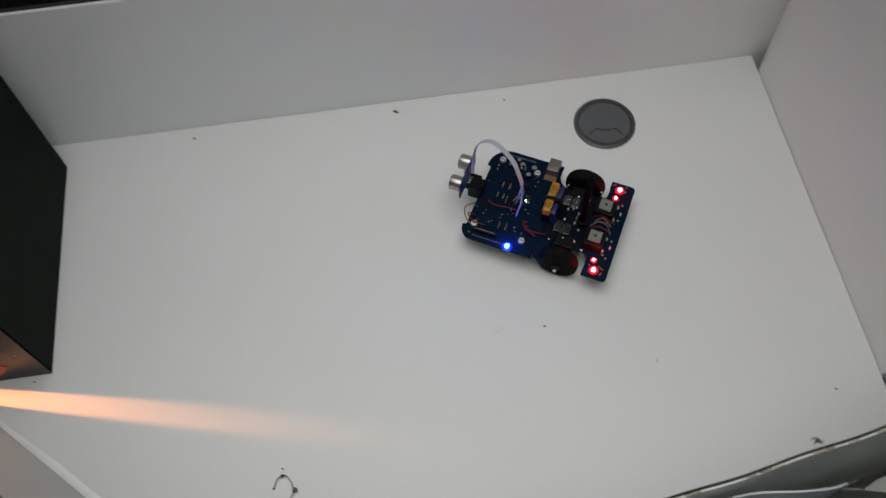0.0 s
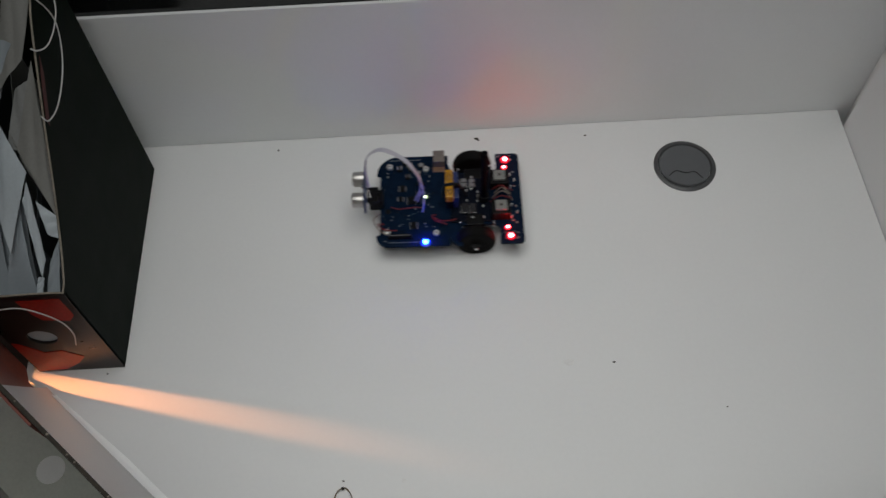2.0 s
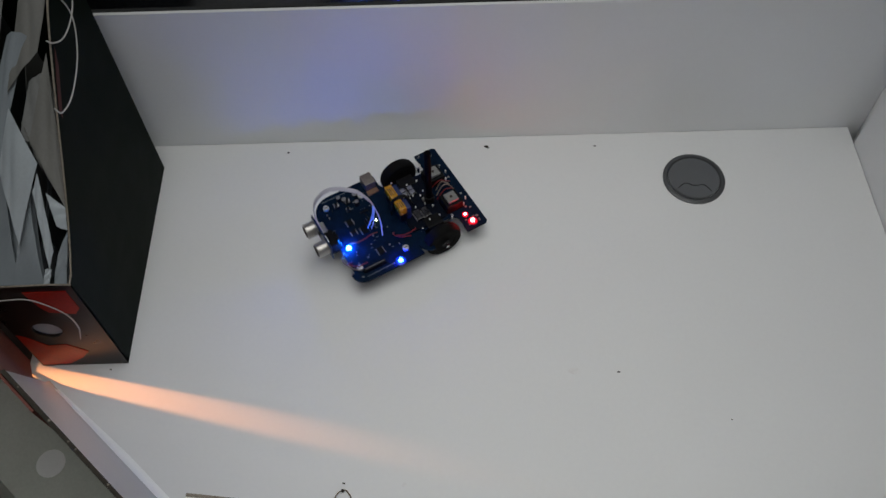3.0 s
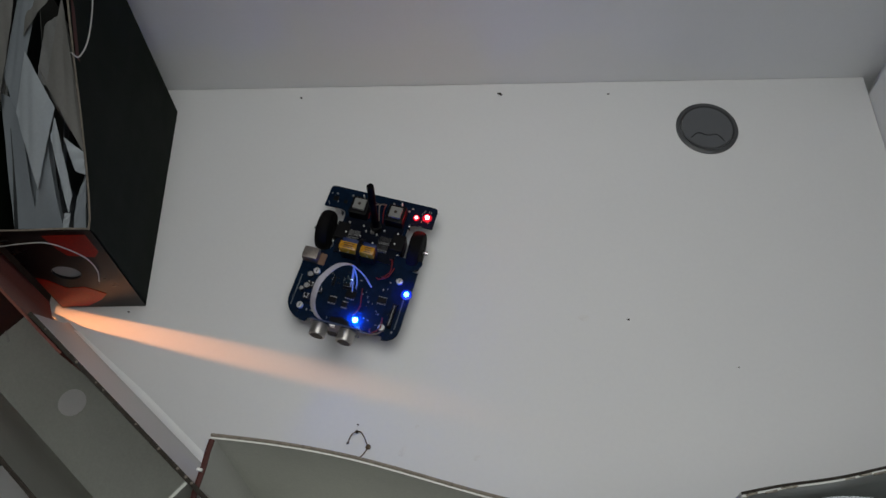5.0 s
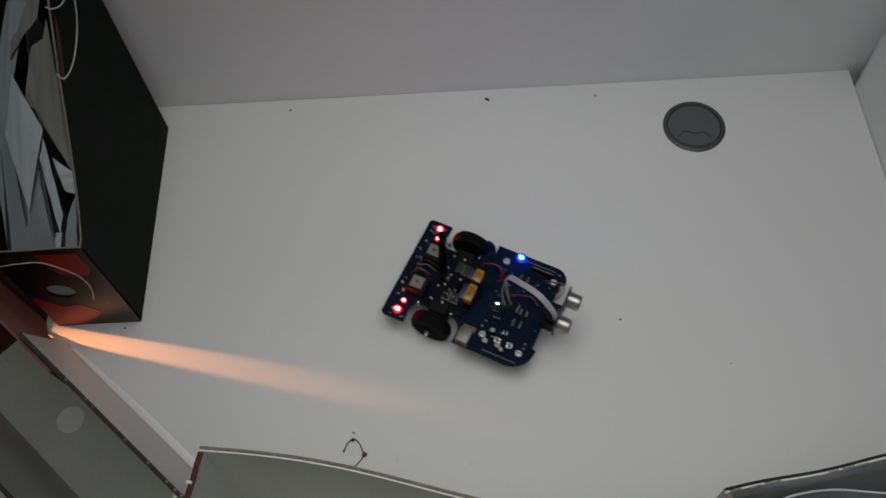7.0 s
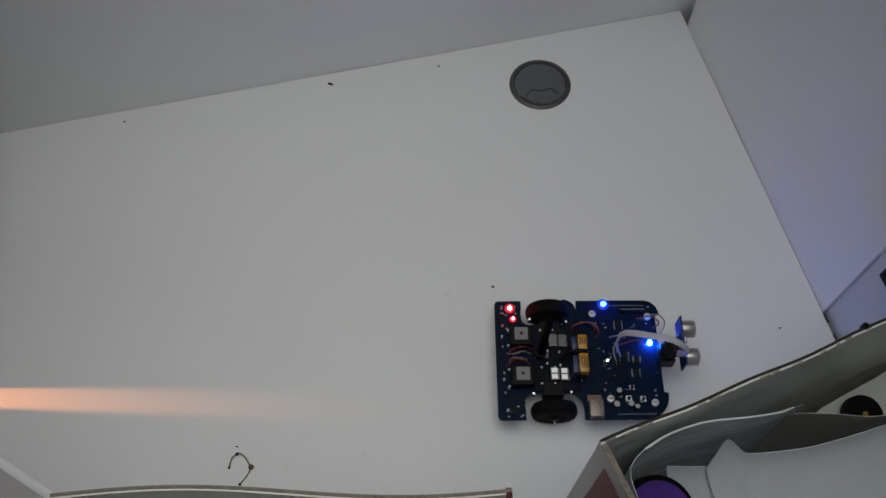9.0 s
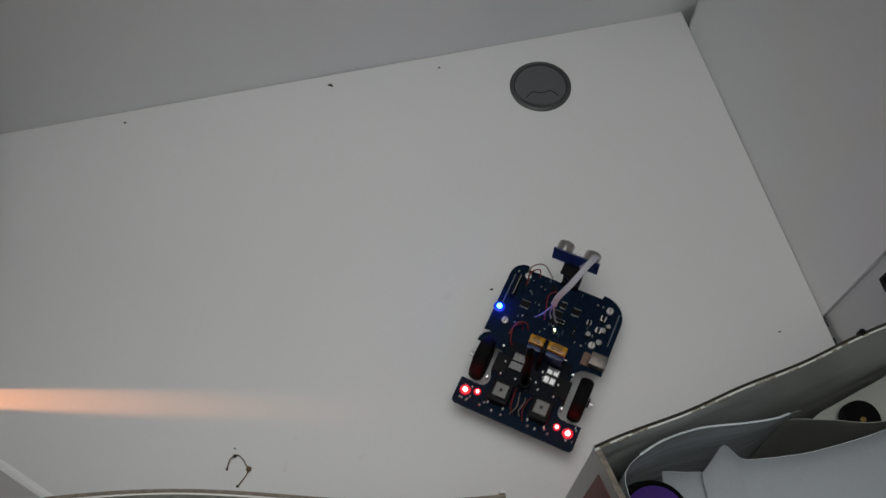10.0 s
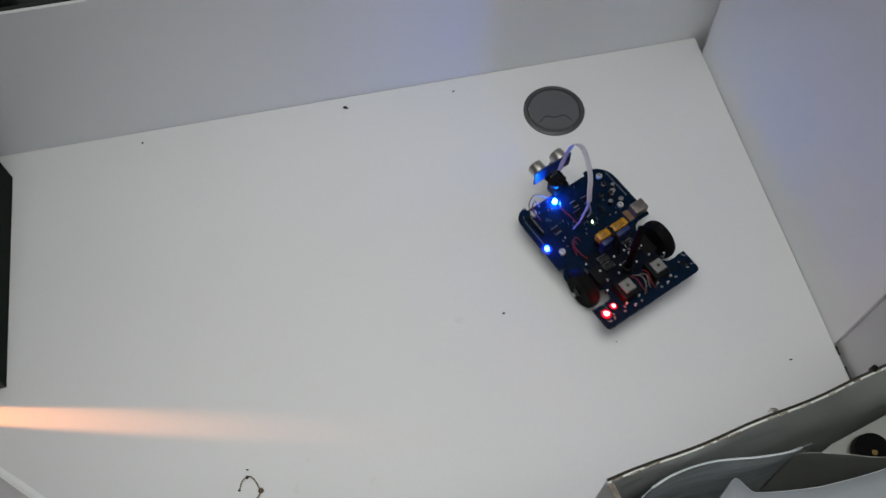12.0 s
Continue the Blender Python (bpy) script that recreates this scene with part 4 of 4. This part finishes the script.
    # the upright black post
    post = part("post", rod((-0.0060, 0.0030, TOP), (-0.0055, 0.0040, 0.1125), 0.0036, 16, bevel=0.0008), POSTBLACK, car, smooth=True)
    part("collar", rod((-0.0060, 0.0030, TOP), (-0.0060, 0.0030, TOP + 0.010), 0.0058, 16, bevel=0.0008), BLACKPLASTIC, post)

    # the turning head with the sonar
    part("servo", box(0.1025, 0.1175, -0.0080, 0.0090, TOP - 0.004, TOP + 0.0110, 0.0010), BLACKPLASTIC, car)
    part("servo_horn", rod((0.1095, 0.0035, TOP + 0.011), (0.1095, 0.0035, TOP + 0.0165), 0.0065, 18, bevel=0.0006), BLACKPLASTIC, car)
    part("bracket", box(0.1065, 0.1190, -0.0060, 0.0130, TOP + 0.0165, TOP + 0.0190, 0.0006), BLACKPLASTIC, car)
    sonar = part("sonar_board", box(0.1190, 0.1206, -0.0195, 0.0265, TOP + 0.0170, TOP + 0.0380, 0.0004), PCBEDGE, car, "blue sonar circuit board")
    for y in (-0.0100, 0.0170):
        can = part("sonar_can", rod((0.1206, y, TOP + 0.0285), (0.1325, y, TOP + 0.0285), 0.0080, 28, bevel=0.0008), SONARCAN, sonar, "grey metal sonar can", smooth=True)
        part("mesh_face", rod((0.1326, y, TOP + 0.0285), (0.1330, y, TOP + 0.0285), 0.0062, 24), CRUMB, can, "dark mesh")
    part("crystal", rod((0.1212, 0.0010, TOP + 0.0350), (0.1212, 0.0060, TOP + 0.0350), 0.0020, 10), STEEL, sonar)
    for k in range(4):
        part("pin", rod((0.1150, -0.0003 + 0.0025 * k, TOP + 0.0200), (0.1192, -0.0003 + 0.0025 * k, TOP + 0.0200), 0.0004, 6), STEEL, sonar)

    # ribbon cable that loops up from the board to the head, fraying into single wires
    line = smooth_line([(0.0605, 0.0050, TOP + 0.043), (0.0650, 0.0030, TOP + 0.055), (0.0760, -0.0040, TOP + 0.068), (0.0980, -0.0120, TOP + 0.0755), (0.1140, -0.0150, TOP + 0.062), (0.1185, -0.0120, TOP + 0.042), (0.1165, -0.0040, TOP + 0.0225)], 8)
    cable = part("ribbon_cable", sweep(line, 0.0058, 0.0012, (0.25, 1, 0.1), 10), RIBBON, car, "grey ribbon cable", smooth=True)
    for end, mid in (((0.0640, -0.0020, TOP + 0.001), (0.0590, 0.0010, TOP + 0.022)), ((0.0660, 0.0045, TOP + 0.001), (0.0625, 0.0065, TOP + 0.020)), ((0.0600, 0.0190, TOP + 0.004), (0.0580, 0.0120, TOP + 0.024)), ((0.0690, 0.0015, TOP + 0.001), (0.0620, 0.0030, TOP + 0.024))):
        part("wire", sweep(smooth_line([(0.0608, 0.0050, TOP + 0.0445), mid, end], 8), 0.0013, 0.0013, sides=6), RIBBON, cable, smooth=True)

    # wires
    for mat, pts in ((WIRERED, [(0.0450, 0.0250, TOP), (0.0470, 0.0280, TOP + 0.006), (0.0400, 0.0330, TOP + 0.008), (0.0280, 0.0310, TOP + 0.006), (0.0250, 0.0280, TOP + 0.003)]),
                     (WIRERED, [(0.0470, 0.0200, TOP), (0.0500, 0.0240, TOP + 0.005), (0.0460, 0.0320, TOP + 0.007), (0.0340, 0.0350, TOP + 0.004)]),
                     (WIRERED, [(-0.0130, 0.0080, TOP + 0.004), (-0.0230, 0.0070, TOP + 0.013), (-0.0330, 0.0060, TOP + 0.008), (-0.0360, 0.0020, TOP + 0.001)]),
                     (WIRERED, [(-0.0150, -0.0080, TOP + 0.004), (-0.0240, -0.0060, TOP + 0.014), (-0.0320, -0.0050, TOP + 0.009), (-0.0380, -0.0080, TOP + 0.001)]),
                     (WIREBROWN, [(-0.0150, 0.0035, TOP + 0.004), (-0.0230, 0.0020, TOP + 0.014), (-0.0310, 0.0010, TOP + 0.010), (-0.0370, 0.0050, TOP + 0.001)]),
                     (WIREBROWN, [(-0.0180, -0.0030, TOP + 0.004), (-0.0250, -0.0040, TOP + 0.013), (-0.0330, -0.0020, TOP + 0.007), (-0.0350, -0.0040, TOP + 0.001)]),
                     (WIRERED, [(0.1020, 0.0300, TOP), (0.1080, 0.0330, TOP + 0.005), (0.1010, 0.0400, TOP + 0.005), (0.0880, 0.0390, TOP + 0.001)]),
                     (WIREBROWN, [(0.1050, 0.0180, TOP + 0.004), (0.1120, 0.0300, TOP + 0.010), (0.1080, 0.0400, TOP + 0.008), (0.1010, 0.0430, TOP + 0.001)]),
                     (WIRERED, [(0.0940, 0.0100, TOP + 0.003), (0.0850, 0.0150, TOP + 0.006), (0.0700, 0.0120, TOP + 0.004), (0.0620, 0.0100, TOP)])):
        part("wire", sweep(smooth_line(pts, 6), 0.0013, 0.0013, sides=6), mat, car, smooth=True)

    # connector, switches and chips
    usb = part("usb_socket", box(0.0350, 0.0475, -0.0585, -0.0430, TOP, TOP + 0.0108, 0.0008), SOCKETMETAL, car, "dull metal cable socket", smooth=True)
    part("opening", box(0.0370, 0.0455, -0.0590, -0.0584, TOP + 0.002, TOP + 0.0090), CRUMB, usb)
    part("plate", box(0.0350, 0.0480, -0.0428, -0.0360, TOP, TOP + 0.0012, 0.0003), COPPER, car)
    for x, y, s in ((0.0720, -0.0405, 0.0060), (0.0850, -0.0410, 0.0060), (0.0760, -0.0300, 0.0050)):
        switch = part("push_switch", box(x - s / 2, x + s / 2, y - s / 2, y + s / 2, TOP, TOP + 0.0035, 0.0004), BLACKPLASTIC, car)
        part("frame", box(x - s / 2 + 0.0004, x + s / 2 - 0.0004, y - s / 2 + 0.0004, y + s / 2 - 0.0004, TOP + 0.0035, TOP + 0.0041), STEEL, switch)
        part("button", rod((x, y, TOP + 0.0041), (x, y, TOP + 0.0062), 0.0016, 12), BLACKPLASTIC, switch)
    for x, y, w, d in ((0.0720, 0.0010, 0.008, 0.010), (0.0820, -0.0150, 0.006, 0.008), (0.0700, 0.0330, 0.006, 0.009), (0.0840, -0.0015, 0.005, 0.006)):
        chip = part("chip", box(x - w / 2, x + w / 2, y - d / 2, y + d / 2, TOP, TOP + 0.0016, 0.0002), BLACKPLASTIC, car)
        for s in (1, -1):
            for k in range(5):
                px, py = x + s * (w / 2 + 0.0006), y - d / 2 + d * (k + 0.5) / 5
                part("pin", box(px - 0.0007, px + 0.0007, py - 0.0004, py + 0.0004, TOP, TOP + 0.0007), TIN, chip)
    # a slotted socket along the left front, and header pins
    strip = part("slot_socket", box(0.0720, 0.0970, 0.0455, 0.0495, TOP, TOP + 0.0050, 0.0004), BLACKPLASTIC, car)
    part("contact_bar", box(0.0735, 0.0955, 0.0471, 0.0477, TOP + 0.0050, TOP + 0.0054), TIN, strip)
    for row, (x, y, n, dx, dy) in enumerate(((0.0630, -0.0080, 6, 0, 0.00254), (0.0665, -0.0080, 6, 0, 0.00254), (0.0580, -0.0200, 4, 0.00254, 0))):
        head = part("pin_header", box(x - 0.0012, x + 0.0012 + dx * (n - 1), y - 0.0012, y + 0.0012 + dy * (n - 1), TOP, TOP + 0.0024, 0.0002), BLACKPLASTIC, car)
        for k in range(n):
            part("pin", box(x + dx * k - 0.0003, x + dx * k + 0.0003, y + dy * k - 0.0003, y + dy * k + 0.0003, TOP + 0.0024, TOP + 0.0070), STEEL, head)
    # screw posts
    for x, y in ((0.0460, 0.0440), (0.0985, 0.0410), (0.0560, -0.0400), (0.0960, -0.0440)):
        post = part("screw_post", rod((x, y, TOP), (x, y, TOP + 0.0034), 0.0033, 18, bevel=0.0006), SCREWHEAD, car, smooth=True)
        part("screw_slot", box(x - 0.0020, x + 0.0020, y - 0.0004, y + 0.0004, TOP + 0.0034, TOP + 0.0036), CRUMB, post)
    # round capacitors near the switches
    for x, y, r, h in ((0.0640, -0.0330, 0.0030, 0.0055), (0.0610, -0.0450, 0.0034, 0.0030), (0.0740, -0.0445, 0.0034, 0.0030), (0.0790, -0.0480, 0.0026, 0.0050)):
        can = part("capacitor", rod((x, y, TOP), (x, y, TOP + h), r, 18, bevel=0.0004), BLACKPLASTIC, car, smooth=True)
        part("cap_top", rod((x, y, TOP + h), (x, y, TOP + h + 0.0003), r * 0.8, 18), TIN, can)
    # solder joints, small parts and silkscreen marks, scattered over the free board
    rnd = random.Random(7)
    joints = bmesh.new()
    parts_bm = bmesh.new()
    marks = bmesh.new()
    for x, y in ((-0.0085, 0.0150), (-0.0060, 0.0215), (-0.0075, -0.0150), (0.0095, 0.0060), (0.0105, -0.0080), (0.0110, 0.0190), (0.0090, -0.0220), (-0.0110, 0.0060), (-0.0095, -0.0070), (-0.0400, 0.0330), (-0.0405, 0.0120), (-0.0400, -0.0140), (-0.0395, -0.0330), (0.0005, 0.0250), (0.0010, -0.0255), (-0.0360, 0.0300), (-0.0365, -0.0290)):
        dome((x, y, TOP + 0.0003), 0.0013, 0.6, joints)
    for k in range(80):
        x, y = rnd.uniform(0.048, 0.104), rnd.uniform(-0.053, 0.053)
        if x > 0.084 and abs(y) < 0.014:
            continue
        w, d = rnd.choice(((0.0016, 0.0008), (0.0008, 0.0016), (0.0020, 0.0012), (0.0012, 0.0020)))
        kind = rnd.random()
        if kind < 0.28:
            box(x - w / 2, x + w / 2, y - d / 2, y + d / 2, TOP, TOP + 0.0007, 0, joints)
        elif kind < 0.62:
            box(x - w / 2, x + w / 2, y - d / 2, y + d / 2, TOP, TOP + 0.0009, 0, parts_bm)
        else:
            box(x - w * 0.9, x + w * 0.9, y - d * 0.25, y + d * 0.25, TOP, TOP + 0.00015, 0, marks)
    for y0 in (-0.050, 0.047):
        for k in range(9):
            x, y = rnd.uniform(-0.041, -0.024), y0 + rnd.uniform(-0.004, 0.006) * (1 if y0 > 0 else -1)
            box(x - 0.0009, x + 0.0009, y - 0.0005, y + 0.0005, TOP, TOP + 0.0007, 0, joints)
    # a line of print along both long edges, too small to read
    for k in range(16):
        x = 0.062 + 0.0022 * k
        box(x, x + 0.0014, -0.0545, -0.0532, TOP, TOP + 0.00015, 0, marks)
        box(x, x + 0.0014, 0.0528, 0.0540, TOP, TOP + 0.00015, 0, marks)
    tagged(part("solder_joints", joints, TIN, car, "bright solder joints"), kind="stuff")
    tagged(part("small_components", parts_bm, BLACKPLASTIC, car), kind="stuff")
    tagged(part("silkscreen_marks", marks, SILK, car, "white printed marks"), kind="stuff")

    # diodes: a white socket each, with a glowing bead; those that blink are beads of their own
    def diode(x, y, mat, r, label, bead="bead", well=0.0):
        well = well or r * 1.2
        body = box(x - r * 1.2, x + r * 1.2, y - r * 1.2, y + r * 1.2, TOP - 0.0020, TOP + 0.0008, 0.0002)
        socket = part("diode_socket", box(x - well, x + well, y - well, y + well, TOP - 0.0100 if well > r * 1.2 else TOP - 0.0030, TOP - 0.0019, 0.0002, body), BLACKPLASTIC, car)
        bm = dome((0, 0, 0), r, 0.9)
        # A wide glowing disc under the bead imitates the halo round it.
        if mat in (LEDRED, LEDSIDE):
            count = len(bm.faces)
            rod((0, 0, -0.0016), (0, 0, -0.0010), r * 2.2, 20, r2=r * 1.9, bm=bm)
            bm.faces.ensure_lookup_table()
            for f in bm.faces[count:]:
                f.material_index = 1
        lit = part(bead, bm, [mat, REDHALO if mat is LEDRED else BLUEHALO], socket, label, smooth=True)
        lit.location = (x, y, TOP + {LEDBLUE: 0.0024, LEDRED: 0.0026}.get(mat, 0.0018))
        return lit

    diode(0.0577, 0.0545, LEDSIDE, 0.0026, "bright blue lit diode")
    diode(0.0565, -0.0030, LEDGREEN, 0.0010, "greenish white lit diode")
    diode(-0.0325, 0.0505, LEDRED, 0.0024, "bright red lit diode")
    diode(-0.0297, 0.0395, LEDRED, 0.0016, "bright red lit diode")
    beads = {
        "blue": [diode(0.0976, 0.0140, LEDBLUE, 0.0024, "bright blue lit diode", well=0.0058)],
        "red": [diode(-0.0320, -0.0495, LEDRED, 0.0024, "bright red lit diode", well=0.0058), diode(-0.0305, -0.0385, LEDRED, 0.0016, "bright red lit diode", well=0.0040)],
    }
    return car, beads, wheels


car, beads, wheels = robot_car()

# seconds, place of the axle's middle, heading
CAR = [
    (0.00, -0.2604, -0.1813, 150.7),
    (0.50, -0.3355, -0.1364, 145.6),
    (1.00, -0.3991, -0.0894, 141.1),
    (1.20, -0.3973, -0.0861, 149.4),
    (1.30, -0.3958, -0.0883, 155.9),
    (1.50, -0.3810, -0.0908, 173.2),
    (1.70, -0.3861, -0.0906, 181.3),
    (2.00, -0.4356, -0.0931, 178.6),
    (2.30, -0.4867, -0.0898, 174.5),
    (2.50, -0.5133, -0.0896, 176.5),
    (2.70, -0.5024, -0.0858, 188.7),
    (4.30, -0.5406, -0.1158, 251.7),
    (4.50, -0.5498, -0.1416, 250.0),
    (5.00, -0.5720, -0.1926, 253.8),
    (5.20, -0.5696, -0.1792, 268.2),
    (5.50, -0.5708, -0.1761, 284.0),
    (5.70, -0.5566, -0.2070, 286.0),
    (6.00, -0.5634, -0.2084, 303.6),
    (6.20, -0.5784, -0.1989, 322.6),
    (6.50, -0.5624, -0.2043, 334.6),
    (7.00, -0.4852, -0.2417, 332.5),
    (7.50, -0.4134, -0.2828, 329.0),
    (7.70, -0.3878, -0.3002, 329.6),
    (9.30, -0.2822, -0.3810, 362.1),
    (9.50, -0.2960, -0.3840, 379.0),
    (9.70, -0.3093, -0.3965, 400.3),
    (10.00, -0.3052, -0.3920, 412.7),
    (10.20, -0.2862, -0.3657, 414.2),
    (10.50, -0.2550, -0.3237, 413.9),
    (11.00, -0.2078, -0.2568, 414.9),
    (11.20, -0.1869, -0.2258, 416.4),
    (11.50, -0.1887, -0.2344, 433.8),
    (11.70, -0.1876, -0.2493, 450.5),
    (12.00, -0.1845, -0.2662, 472.3),
]


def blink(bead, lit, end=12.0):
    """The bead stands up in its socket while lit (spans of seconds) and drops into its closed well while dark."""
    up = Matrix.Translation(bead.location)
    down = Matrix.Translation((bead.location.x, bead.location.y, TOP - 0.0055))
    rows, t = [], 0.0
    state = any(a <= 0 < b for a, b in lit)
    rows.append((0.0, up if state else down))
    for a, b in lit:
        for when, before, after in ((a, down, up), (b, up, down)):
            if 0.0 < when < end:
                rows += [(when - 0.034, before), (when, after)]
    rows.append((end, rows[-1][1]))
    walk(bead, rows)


def roll_wheel(wheel, side):
    """Turn a wheel by the way that its contact point goes, in steps of a tenth of a second."""
    times = [r[0] for r in CAR]
    xs, ys, hs = ([r[k] for r in CAR] for k in (1, 2, 3))
    rows, angle, last = [], 0.0, None
    for k in range(121):
        t = k / 10
        x, y, h = (float(np.interp(t, times, v)) for v in (xs, ys, hs))
        if last:
            ahead = (x - last[0]) * math.cos(radians(h)) + (y - last[1]) * math.sin(radians(h))
            angle += math.degrees((ahead - side * 0.0475 * radians(h - last[2])) / 0.0214)
        last = (x, y, h)
        rows.append((t, Matrix.Translation(wheel.location) @ pose(0, 0, 0, 0, angle, 0)))
    walk(wheel, rows)


def motions():
    for wheel, side in wheels:
        roll_wheel(wheel, side)
    walk(car, [(t, pose(x, y, 0, 0, 0, turn)) for t, x, y, turn in CAR])
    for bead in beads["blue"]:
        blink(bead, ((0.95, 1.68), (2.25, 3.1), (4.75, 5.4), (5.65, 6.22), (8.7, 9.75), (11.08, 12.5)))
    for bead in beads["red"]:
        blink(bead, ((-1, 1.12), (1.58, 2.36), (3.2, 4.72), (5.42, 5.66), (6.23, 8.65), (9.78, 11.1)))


motions()
